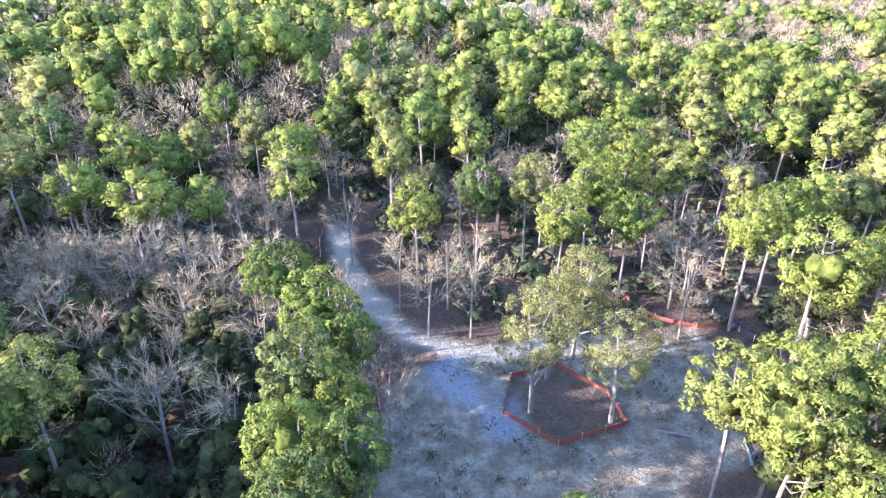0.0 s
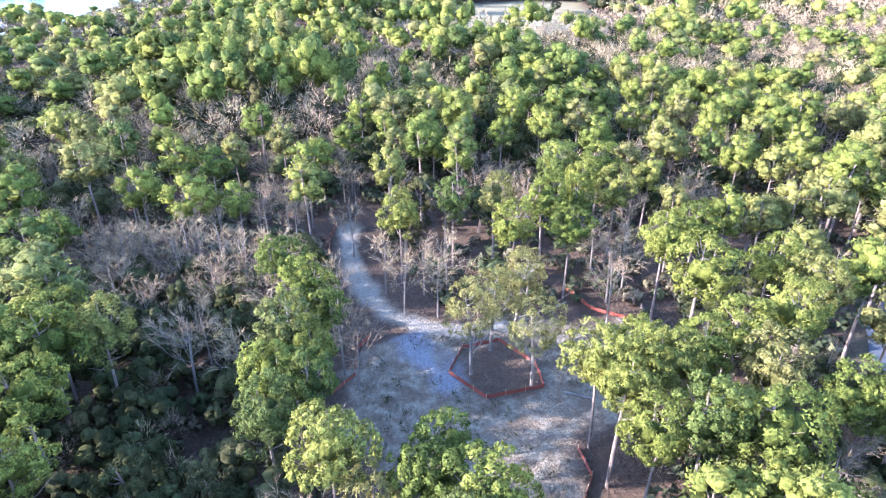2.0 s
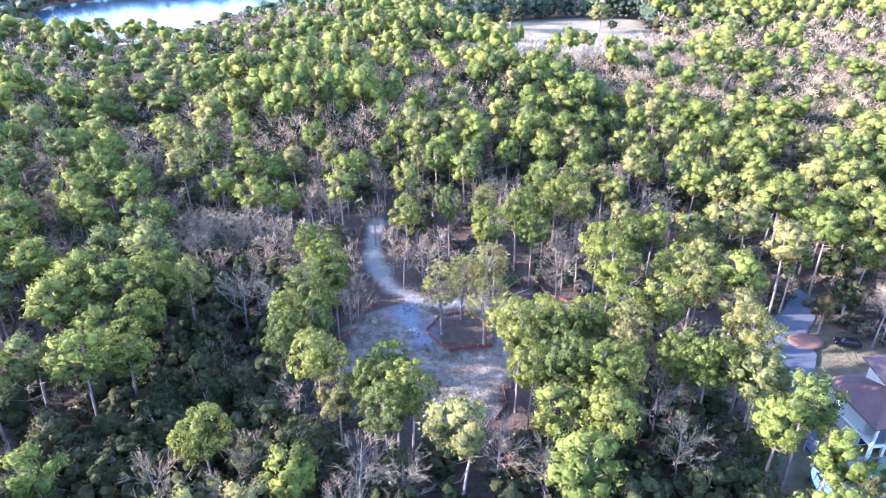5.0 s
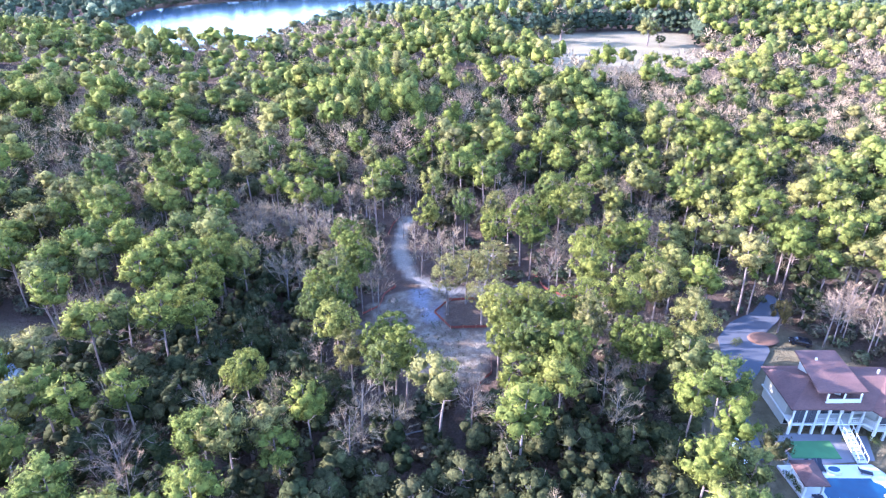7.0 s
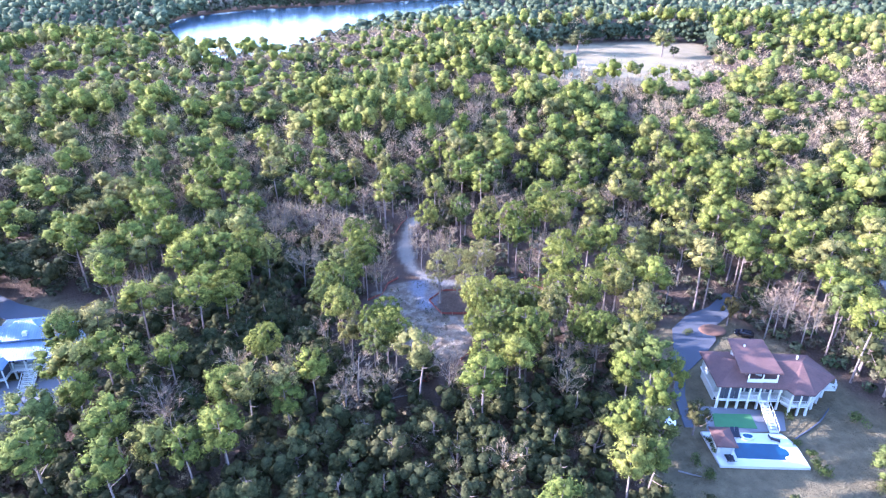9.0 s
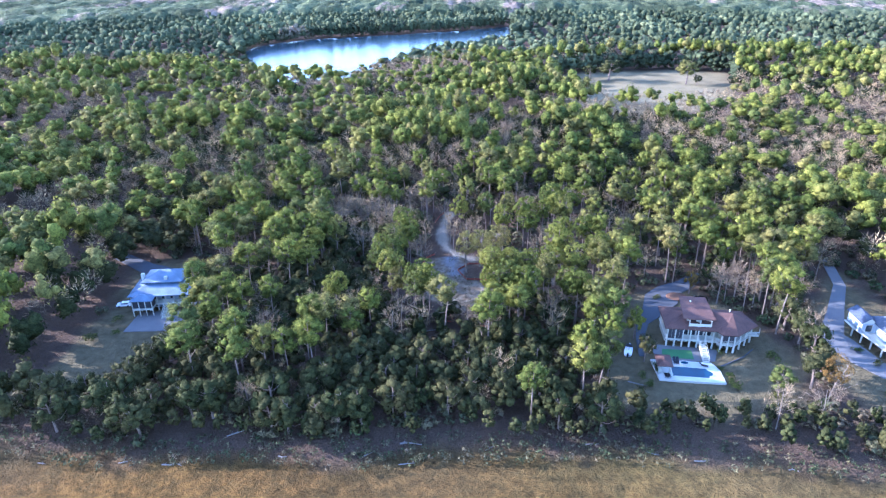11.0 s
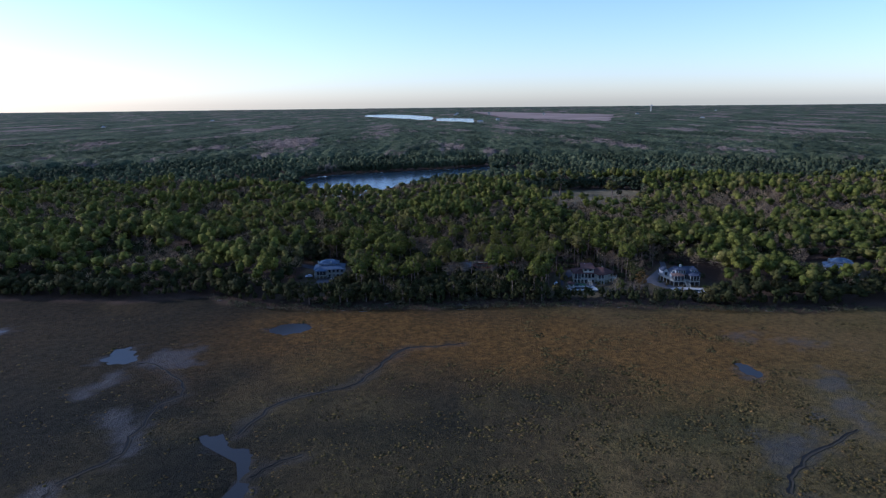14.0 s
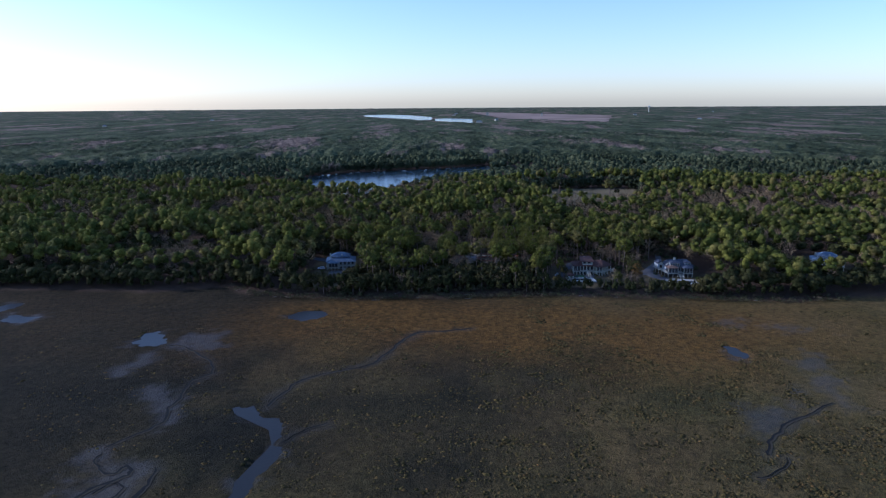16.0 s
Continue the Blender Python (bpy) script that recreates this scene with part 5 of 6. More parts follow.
def cabana():
    root = new("cabana")
    for x in (0.0, 2.3):
        for y in (1.8, 5.2):
            block("post", white_paint, root, x - 0.14, y - 0.14, 0.42, x + 0.14, y + 0.14, 2.6, 0.02)
    part("roof", hip_roof(-0.2, 1.6, 2.5, 5.4, 2.75, 0.6, over=0.3), red_roof, root)
    block("counter", white_paint, root, 0.1, 2.3, 0.42, 0.7, 4.8, 1.3)
    block("beam", white_paint, root, -0.2, 1.6, 2.45, 2.5, 1.85, 2.62)
    return tagged(on_deck(root), "white pool cabana with a red-brown hipped roof", "cabana")


cabana()


def lounger(x, y, turn, name="sun_lounger"):
    root = new(name)
    bm = bmesh.new()
    box(bm, -0.3, -0.9, 0.25, 0.3, 0.5, 0.33)
    part("seat", bm, black_metal, root)
    bm = bmesh.new()
    beam(bm, (0, 0.5, 0.32), (0, 1.0, 0.75), 0.6, 0.06)
    part("backrest", bm, black_metal, root)
    for sx in (-0.25, 0.25):
        for sy in (-0.8, 0.4):
            block("leg", black_metal, root, sx - 0.03, sy - 0.03, 0, sx + 0.03, sy + 0.03, 0.25)
    root.matrix_basis = deck_turn @ Matrix.Translation((x, y, 0.42)) @ Matrix.Rotation(radians(turn), 4, "Z")
    return tagged(root, "dark sun lounger on the white pool deck", "lounger", "loungers by the pool")


for x, y, turn in ((3.2, 6.5, 10), (4.2, 6.6, 5), (4.8, 6.6, -4), (1.5, 0.9, 185), (2.1, 0.95, 178), (10.2, 5.6, 70)):
    lounger(x, y, turn)

slab("putting_green", [(60.8, -70.0), (67.6, -70.8), (68.0, -67.4), (61.6, -66.9)], -0.1, 0.2, turf_green, "small bright putting green below the house", "lawn")
slab("patio", [(59.2, -71.4), (59.4, -66), (61, -65), (74, -67), (72, -71.5)], -0.12, 0.12, paving, "grey paved patio between house and pool", "patio", "structure")


def strip(name, line, width, z, material, label):
    """A road of even width along a line of points, laid on the ground."""
    bm = bmesh.new()
    pts = [Vector((x, y, 0)) for x, y in line]
    rows = []
    for i, p in enumerate(pts):
        way = (pts[min(i + 1, len(pts) - 1)] - pts[max(i - 1, 0)]).normalized()
        side = Vector((-way.y, way.x, 0)) * (width[i] if isinstance(width, (list, tuple)) else width) / 2
        rows.append([bm.verts.new((*(p + side).xy, z)), bm.verts.new((*(p - side).xy, z)), bm.verts.new((*(p - side).xy, z - 0.3)), bm.verts.new((*(p + side).xy, z - 0.3))])
    for a, b in zip(rows, rows[1:]):
        for k in range(4):
            bm.faces.new((a[k], a[(k + 1) % 4], b[(k + 1) % 4], b[k]))
    bmesh.ops.recalc_face_normals(bm, faces=bm.faces)
    return tagged(part(name, bm, material), label, "road", kind="structure")


strip("road_drive", [(82, -30), (76, -36), (70.5, -39.5), (67.5, -44), (64, -50), (60, -55.5), (57.8, -62), (56.5, -70)], [4, 4.6, 6, 8.5, 5.5, 2.8, 1.9, 1.5], 0.2, asphalt, "grey asphalt drive curving to the house")
strip("edging_wall", [(82, -66.7), (78.9, -69.6), (76.2, -71.3), (73.9, -72.6), (72.4, -73.5)], 0.2, 0.3, asphalt, "low dark garden wall curving across the lawn")
strip("road_drive", [(-88, -20), (-76, -28), (-68, -32), (-62, -35)], [4, 5, 7, 6], 0.2, asphalt, "grey drive in front of a shaded house")
strip("road_drive", [(121, -20), (117, -36), (110, -48), (103, -60), (101, -68)], [2.6, 3, 3.6, 5, 5], 0.2, paving, "pale paved drive between the trees")
mound = bmesh.new()
bmesh.ops.create_uvsphere(mound, u_segments=20, v_segments=10, radius=1, matrix=Matrix.Translation((71.8, -42.8, 0.15)) @ Matrix.Diagonal((2.8, 2.1, 0.5, 1)))
tagged(part("flower_bed", mound, mulch), "oval bed of brown pine straw in the drive", "bed")


def car(name, paint, x, y, turn, label):
    """A parked estate car."""
    root = new(name)
    bm = bmesh.new()
    side = [(-2.2, 0.35), (-2.25, 0.75), (-2.1, 0.95), (-1.2, 1.02), (-0.55, 1.5), (1.5, 1.52), (2.05, 1.05), (2.2, 0.95), (2.2, 0.35)]
    rows = [[bm.verts.new((px, sy * (0.86 - (0.16 if pz > 1.2 else 0)), pz)) for px, pz in side] for sy in (-1, 1)]
    n = len(side)
    for k in range(n):
        bm.faces.new((rows[0][k], rows[0][(k + 1) % n], rows[1][(k + 1) % n], rows[1][k]))
    bm.faces.new(rows[0][::-1]), bm.faces.new(rows[1])
    bmesh.ops.recalc_face_normals(bm, faces=bm.faces)
    part("body", bm, paint, root)
    for s in (-1, 1):
        bm = bmesh.new()
        vs = [bm.verts.new((px, s * py, pz)) for px, py, pz in ((-1.05, 0.872, 1.05), (1.75, 0.872, 1.05), (1.4, 0.735, 1.44), (-0.5, 0.735, 1.44))]
        bm.faces.new(vs)
        part("side_window", bm, pane_glass, root)
    bm = bmesh.new()
    vs = [bm.verts.new(p) for p in ((-1.2, -0.75, 1.04), (-1.2, 0.75, 1.04), (-0.6, 0.62, 1.47), (-0.6, -0.62, 1.47))]
    for v in vs:
        v.co.x -= 0.03
    bm.faces.new(vs)
    part("windscreen", bm, pane_glass, root)
    for px in (-1.4, 1.4):
        for s in (-1, 1):
            bm = bmesh.new()
            bmesh.ops.create_cone(bm, cap_ends=True, segments=16, radius1=0.33, radius2=0.33, depth=0.22, matrix=Matrix.Translation((px, s * 0.8, 0.33)) @ Matrix.Rotation(radians(90), 4, "X"))
            part("wheel", bm, rubber, root)
    for s in (-0.6, 0.6):
        block("headlight", white_paint, root, -2.28, s - 0.16, 0.7, -2.2, s + 0.16, 0.85, 0.02)
        block("tail_light", net, root, 2.18, s - 0.14, 0.75, 2.23, s + 0.14, 0.92, 0.02)
    root.matrix_basis = Matrix.Translation((x, y, 0.2)) @ Matrix.Rotation(radians(turn), 4, "Z") @ Matrix.Scale(0.8, 4)
    return tagged(root, label, "car")


car("car", car_black, 77.3, -45.0, -28, "black estate car parked behind the house")
car("car", car_white, -71.5, -50, 10, "white car parked beside a shaded house")


def boat():
    root = new("motor_boat")
    bm = bmesh.new()
    rings = []
    for x, w, keel in ((-2.6, 0.95, 0.55), (-1.0, 1.05, 0.5), (0.8, 0.95, 0.5), (2.0, 0.6, 0.65), (2.9, 0.05, 1.1)):
        rings.append([bm.verts.new((x, -w, 1.25)), bm.verts.new((x, -w * 0.8, 0.75)), bm.verts.new((x, 0, keel)), bm.verts.new((x, w * 0.8, 0.75)), bm.verts.new((x, w, 1.25))])
    for a, b in zip(rings, rings[1:]):
        for k in range(4):
            bm.faces.new((a[k], a[k + 1], b[k + 1], b[k]))
        bm.faces.new((a[4], a[0], b[0], b[4]))
    bm.faces.new(rings[0])
    bmesh.ops.recalc_face_normals(bm, faces=bm.faces)
    part("hull", bm, car_white, root)
    block("console", car_white, root, -0.4, -0.4, 1.25, 0.5, 0.4, 1.9, 0.06)
    block("top", black_metal, root, -0.8, -0.75, 2.4, 0.7, 0.75, 2.48, 0.03, "dark boat top")
    for x in (-0.7, 0.6):
        for y in (-0.65, 0.65):
            block("pole", black_metal, root, x - 0.03, y - 0.03, 1.25, x + 0.03, y + 0.03, 2.4)
    block("outboard", black_metal, root, -3.2, -0.25, 0.6, -2.6, 0.25, 1.8, 0.08)
    for y in (-0.8, 0.8):
        bm = bmesh.new()
        bmesh.ops.create_cone(bm, cap_ends=True, segments=14, radius1=0.3, radius2=0.3, depth=0.2, matrix=Matrix.Translation((-0.6, y, 0.3)) @ Matrix.Rotation(radians(90), 4, "X"))
        part("trailer_wheel", bm, rubber, root)
    bm = bmesh.new()
    for y in (-0.6, 0.6):
        beam(bm, (-2.4, y, 0.4), (2.0, y, 0.4), 0.1)
    beam(bm, (2.0, -0.6, 0.4), (3.6, 0, 0.35), 0.1), beam(bm, (2.0, 0.6, 0.4), (3.6, 0, 0.35), 0.1)
    part("trailer", bm, black_metal, root)
    root.matrix_basis = Matrix.Translation((53.6, -68.6, 0.12)) @ Matrix.Rotation(radians(72), 4, "Z") @ Matrix.Scale(0.85, 4)
    return tagged(root, "white motor boat on a trailer beside the pool", "boat")


boat()


def shore_house(name, label, x, y, turn, wide, deep, wall, roof, wings, base=2.0, storey=2.4):
    """A raised house on the shore: piers, porches with columns, dormer and hipped roofs."""
    root = new(name)
    z1, z2 = base, base + storey
    block("wall", wall, root, 0, 2, 0, wide, deep, base, label="ground floor wall")
    block("wall", wall, root, 0, 2, base + 0.15, wide, deep, z2)
    block("floor", white_paint, root, -0.4, -0.2, z1 - 0.05, wide + 0.4, deep, z1 + 0.15)
    n = int(wide / 1.9)
    for k in range(n + 1):
        cx = 0.1 + (wide - 0.2) * k / n
        block("column", white_paint, root, cx - 0.15, 0, 0, cx + 0.15, 0.3, z1 - 0.05, 0.02)
        block("column", white_paint, root, cx - 0.11, 0, z1 + 0.15, cx + 0.11, 0.24, z2, 0.02)
    for k in range(n):
        cx = 0.1 + (wide - 0.2) * (k + 0.5) / n
        window(root, cx, z1 + 1.2, 1.0, 1.6, 2)
        window(root, cx, 1.0, 0.9, 1.4, 2)
    railing(root, [(0, 0.05), (wide, 0.05)], z1 + 0.15)
    part("roof", hip_roof(0, 0, wide, deep, z2 + 0.2, deep * 0.24), roof, root)
    # upper storey
    u0, u1 = wide * 0.18, wide * 0.8
    block("wall", wall, root, u0, deep * 0.3, z2, u1, deep * 0.9, z2 + 2.2)
    part("roof", hip_roof(u0, deep * 0.3, u1, deep * 0.9, z2 + 2.3, deep * 0.17), roof, root)
    m = max(3, int((u1 - u0) / 1.5))
    for k in range(m):
        window(root, u0 + (u1 - u0) * (k + 0.5) / m, z2 + 1.35, 0.8, 1.1, deep * 0.3)
    for cx, wx, kind in wings:
        block("wall", screen_and_shade, root, cx - wx / 2 + 0.15, -2.4, z1 + 0.3, cx + wx / 2 - 0.15, 0, z2 - 0.1, label="screened porch")
        block("floor", white_paint, root, cx - wx / 2, -2.7, z1 - 0.15, cx + wx / 2, 0, z1 + 0.15)
        part("roof", hip_roof(cx - wx / 2, -2.6, cx + wx / 2, 1.0, z2 + 0.1, 0.9, over=0.3), kind, root)
        for k in range(4):
            px = cx - wx / 2 + 0.12 + (wx - 0.24) * k / 3
            block("column", white_paint, root, px - 0.1, -2.66, 0, px + 0.1, -2.46, z2, 0.02)
    for cx, cy in ((wide * 0.12, deep * 0.55), (wide * 0.55, deep * 0.35)):
        block("chimney", white_paint, root, cx - 0.4, cy - 0.4, z2, cx + 0.4, cy + 0.4, z2 + 3.4, 0.05)
    flight(root, wide * 0.56, wide * 0.7, -0.2, z1, -4.2)
    place_root(root, x, y, turn)
    return tagged(root, label, "house")


brown_roof = shingle("brown_porch_shingles", (0.13, 0.085, 0.06), (0.17, 0.11, 0.08))


def gable_roof(x0, y0, x1, y1, z, rise, over=0.35, thick=0.16):
    """A pitched roof with its ridge along y."""
    bm = bmesh.new()
    x0, y0, x1, y1 = x0 - over, y0 - over, x1 + over, y1 + over
    c = (x0 + x1) / 2
    rows = [[bm.verts.new((x, y, h)) for x, h in ((x0, z), (c, z + rise), (x1, z), (x1, z - thick), (c, z + rise - thick), (x0, z - thick))] for y in (y0, y1)]
    for k in range(6):
        bm.faces.new((rows[0][k], rows[0][(k + 1) % 6], rows[1][(k + 1) % 6], rows[1][k]))
    for r in rows:
        bm.faces.new((r[0], r[1], r[4], r[5])), bm.faces.new((r[1], r[2], r[3], r[4]))
    bmesh.ops.recalc_face_normals(bm, faces=bm.faces)
    return bm


def gable_end(x0, x1, y, z, rise, out=0.12):
    bm = bmesh.new()
    rows = [[bm.verts.new(p) for p in ((x0, yy, z), (x1, yy, z), ((x0 + x1) / 2, yy, z + rise))] for yy in (y, y + out)]
    bm.faces.new(rows[0]), bm.faces.new(rows[1][::-1])
    for k in range(3):
        bm.faces.new((rows[0][k], rows[1][k], rows[1][(k + 1) % 3], rows[0][(k + 1) % 3]))
    bmesh.ops.recalc_face_normals(bm, faces=bm.faces)
    return bm


def slate_house():
    root = new("house")
    # solid dark block: the open ground floor's shade given as colour
    block("wall", screen_and_shade, root, 0.6, 1.2, 0, 13.0, 11.4, 2.05, label="dark block painted as the shade of the open ground floor")
    block("wall", blue_wall, root, 0.6, 3.6, 2.3, 13.2, 11.5, 5.0)
    part("floor", prism([(-3.0, 12.0), (-0.3, -0.4), (4.9, -0.4), (4.9, 0.6), (7.2, 0.6), (7.2, -1.0), (12.0, -1.0), (13.3, 3.4), (13.3, 11.6), (-3.0, 15.2)], 2.05, 2.3), white_paint, root, "white porch floor on piers")
    for x, y in ((-2.8, 11.6), (-2.2, 8.8), (-1.6, 6.0), (-0.9, 3.0), (-0.2, -0.2), (2.2, -0.25), (4.7, -0.25), (7.4, -0.85), (9.6, -0.85), (11.8, -0.85), (13.1, 3.2)):
        block("pier", white_paint, root, x - 0.14, y - 0.12, 0, x + 0.14, y + 0.16, 2.05, 0.02)
    for x0, x1, y0, brown in ((-0.3, 4.7, -0.4, brown_roof), (7.4, 11.9, -0.9, slate_roof)):
        n = 3
        for k in range(n + 1):
            x = x0 + 0.1 + (x1 - x0 - 0.2) * k / n
            block("column", white_paint, root, x - 0.11, y0 + 0.02, 2.3, x + 0.11, y0 + 0.24, 4.85, 0.02)
            if k < n:
                block("screen", screen_and_shade, root, x + 0.13, y0 + 0.1, 2.6, x + (x1 - x0 - 0.2) / n - 0.13, y0 + 0.14, 4.75)
                block("rail", white_paint, root, x + 0.12, y0 + 0.06, 3.05, x + (x1 - x0 - 0.2) / n - 0.12, y0 + 0.16, 3.15)
        for x in (x0 + 0.08, x1 - 0.14):
            block("screen", screen_and_shade, root, x, y0 + 0.3, 2.6, x + 0.05, 3.4, 4.75)
        block("beam", white_paint, root, x0, y0, 4.85, x1, y0 + 0.26, 5.05)
        part("roof", hip_roof(x0, y0, x1, 4.2, 5.1, 0.95, over=0.3), brown, root, "low porch roof")
    for x in (5.4, 6.7):
        window(root, x, 3.6, 0.8, 2.0, 3.6)
    part("roof", hip_roof(0.4, 3.4, 13.4, 11.6, 5.15, 2.7, inset=2.2), slate_roof, root)
    for x0, x1, y0, y1, top in ((1.6, 6.4, 3.0, 7.4, 6.9), (9.4, 12.4, 4.0, 7.6, 6.7)):
        block("wall", blue_wall, root, x0, y0, 4.9, x1, y1, top)
        m = int((x1 - x0) / 1.1)
        for k in range(m):
            window(root, x0 + (x1 - x0) * (k + 0.5) / m, top - 0.85, 0.72, 1.1, y0)
        part("roof", hip_roof(x0, y0, x1, y1, top + 0.16, 1.0, over=0.35), slate_roof, root)
    block("chimney", white_paint, root, 4.6, 6.6, 5.4, 5.5, 7.5, 8.8, 0.05)
    part("wall", gable_end(-0.2, 2.0, 4.6, 5.2, 1.5), white_paint, root, "white gable")
    # small wing with its gable to the water
    block("wall", blue_wall, root, -2.6, 9.2, 2.3, 0.6, 15.0, 4.9)
    part("wall", gable_end(-2.6, 0.6, 9.08, 4.9, 1.25), white_paint, root, "white gable")
    part("roof", gable_roof(-2.6, 9.3, 0.6, 15.0, 5.0, 1.35), slate_roof, root)
    window(root, -1.0, 3.6, 1.4, 1.7, 9.2)
    railing(root, [(-2.9, 11.8), (-0.3, -0.2)], 2.3)
    flight(root, 5.2, 6.9, 0.6, 2.05, -3.4)
    root.matrix_basis = Matrix.Translation((110, -72, 0))
    return tagged(root, "pale shore house with slate roofs and screened porches", "house")


slate_house()
shore_house("house", "pale blue house with a grey standing-seam metal roof", -68.0, -52.5, 6, 15.0, 11.0, blue_wall, seam_roof, ((3.6, 5.0, seam_roof),))
shore_house("house", "white house with a pale metal roof among trees", 192, -56, -24, 15.0, 11.0, blue_wall, seam_roof, ((7.0, 5.0, seam_roof),))

slab("patio", [(-66, -62), (-52, -61), (-51, -51), (-66, -53)], -0.1, 0.15, paving, "grey stone patio before the house", "patio", "structure")


def far_pool():
    root = new("swimming_pool")
    part("deck", prism([(108.5, -84.6), (122.6, -84.0), (121.6, -77.5), (112, -74.6), (106.5, -77)], -0.2, 0.3), concrete, root, "pale trapezoid pool deck")
    part("water", prism([(110.8, -83.4), (119.1, -83.1), (119.5, -80.0), (112.1, -79.5)], 0.2, 0.312), pool_blue, root)
    return tagged(root, "blue pool in a pale deck below a shore house", "pool")


far_pool()
slab("patio", [(100, -62), (104.5, -58), (106.5, -62), (109, -73), (111, -76), (105.5, -77), (101, -70)], -0.1, 0.15, paving, "pale paved apron beside a shore house", "patio", "structure")


# -- planted shrubs round the houses
shrub_leaf = foliage("garden_leaves", [(0.0, (0.06, 0.085, 0.022)), (0.5, (0.09, 0.105, 0.03)), (1.0, (0.12, 0.11, 0.04))], 0.3)


def garden_shrub(x, y, r, seed):
    rs = np.random.default_rng(seed)
    vs, fs, ns, base = [], [], [], 0
    for _ in range(7):
        c = np.array([*rs.normal(scale=0.45, size=2), 0.5 + 0.35 * rs.random()])
        p, d = blob_points(rs, 70, c, 0.55)
        v, f, n = leaves(rs, p, d, 0.09)
        vs.append(v), fs.append(f + base), ns.append(n)
        base += len(v)
    ob = arrays("shrub", np.concatenate(vs), np.concatenate(fs), shrub_leaf, None, np.concatenate(ns))
    ob.matrix_basis = Matrix.Translation((x, y, 0.05)) @ Matrix.Scale(r, 4)
    return tagged(ob, "rounded green garden shrub beside a house", "shrub", "garden shrubs")


for k, (x, y, r) in enumerate(((72.6, -79.2, 1.1), (73.2, -77.0, 0.9), (73.4, -80.8, 1.2), (72.0, -74.6, 0.8), (60.2, -71.9, 0.7), (58.6, -75.0, 0.9), (58.4, -73.2, 0.7), (70.4, -67.6, 0.8), (74.2, -68.0, 0.9), (76.5, -66.8, 0.8), (79.6, -64.2, 0.9), (82.5, -60.6, 1.1),
                               (85, -70, 1.4), (80, -84, 1.3), (55.5, -80.5, 1.2), (54.6, -77.5, 1.0), (66.6, -43.4, 0.9), (105.0, -67, 1.0), (106.4, -72, 1.1), (123.6, -76, 1.2), (124.4, -79.5, 1.3), (112, -87, 1.2), (103, -83, 1.4), (-70, -57, 1.2), (-66.8, -62.8, 1.0), (-52, -63, 1.3), (-72, -66, 1.5))):
    garden_shrub(x, y, r, 400 + k)


# -- orange construction fences round the clearing
def fence(line, label, cloth=net, high=0.6, sag=0.12):
    """Stakes with fabric slung between them, sagging a little."""
    root = new("fence")
    r = random.Random(len(line) * 7 + int(line[0][0]))
    pts = []
    for (ax, ay), (bx, by) in zip(line, line[1:]):
        n = max(1, round(math.hypot(bx - ax, by - ay) / 2.0))
        pts += [(ax + (bx - ax) * k / n, ay + (by - ay) * k / n) for k in range(n)]
    pts.append(line[-1])
    post = None
    for x, y in pts:
        bm = bmesh.new()
        beam(bm, (x, y, -0.2), (x + r.uniform(-0.06, 0.06), y + r.uniform(-0.06, 0.06), high + 0.15), 0.06)
        part("stake", bm, stake, root)
    for (ax, ay), (bx, by) in zip(pts, pts[1:]):
        bm = bmesh.new()
        rows = []
        for k in range(5):
            s = k / 4
            d = sag * math.sin(math.pi * s) * r.uniform(0.6, 1.4)
            nx, ny = -(by - ay), bx - ax
            l = math.hypot(nx, ny)
            off = 0.05 * math.sin(math.pi * s) * r.uniform(-1, 1)
            x, y = ax + (bx - ax) * s + nx / l * off, ay + (by - ay) * s + ny / l * off
            rows.append([bm.verts.new((x + nx / l * t, y + ny / l * t, z)) for t, z in ((0.012, 0.0), (0.012, high - d), (-0.012, high - d), (-0.012, 0.0))])
        for a, b in zip(rows, rows[1:]):
            for k in range(4):
                bm.faces.new((a[k], a[(k + 1) % 4], b[(k + 1) % 4], b[k]))
        part("panel", bm, cloth, root)
    return tagged(root, label, "fence", "construction fences")


fence(ISLAND + ISLAND[:1], "orange safety fence ringing a group of trees")
fence([(1, -28), (4.2, -25.5), (5.2, -21), (7.5, -18.5)], "orange safety fence along the clearing")
fence([(6.5, 5.5), (7.8, 11), (9.5, 15)], "orange safety fence beside the sandy track")
fence([(36.5, -16), (37.2, -22), (40.2, -25.2), (43, -26)], "orange safety fence at the wood's edge")
fence([(22.8, -44), (22.3, -47.5), (20, -50)], "sagging orange safety fence in the brush")
fence([(11, -56), (13.8, -56), (12.8, -52.5)], "sagging orange safety fence under the trees")
fence([(18.8, -54.5), (20.2, -58), (24, -58.5)], "sagging orange safety fence under the trees")
fence([(42.5, -10), (43, -17), (43.6, -24), (44, -29.5), (46, -36)], "black silt cloth fence along a ditch", silt_cloth, 0.8, 0.05)


# -- brown tufts and litter on the sand of the clearing
r5 = np.random.default_rng(91)
tx, ty = r5.uniform(3, 42, 900), r5.uniform(-50, -20, 900)
on_sand = (depth_in(tx, ty, CLEARING) > 0.3) & (depth_in(tx, ty, ISLAND) < -0.6) & (gap(tx, ty, TRACK) > 1.8) & (value_noise(tx, ty, 5, 71) > 0.4)
tufts = np.stack([tx[on_sand], ty[on_sand]], -1)
scatter("sand_tufts", [brush_cloud(430 + i, 16, 0.3) for i in range(3)], tufts, 0.14 + 0.2 * r5.random(len(tufts)) ** 2, brush_leaf, "small brown tufts of weeds on the sandy clearing", r5, -0.1)


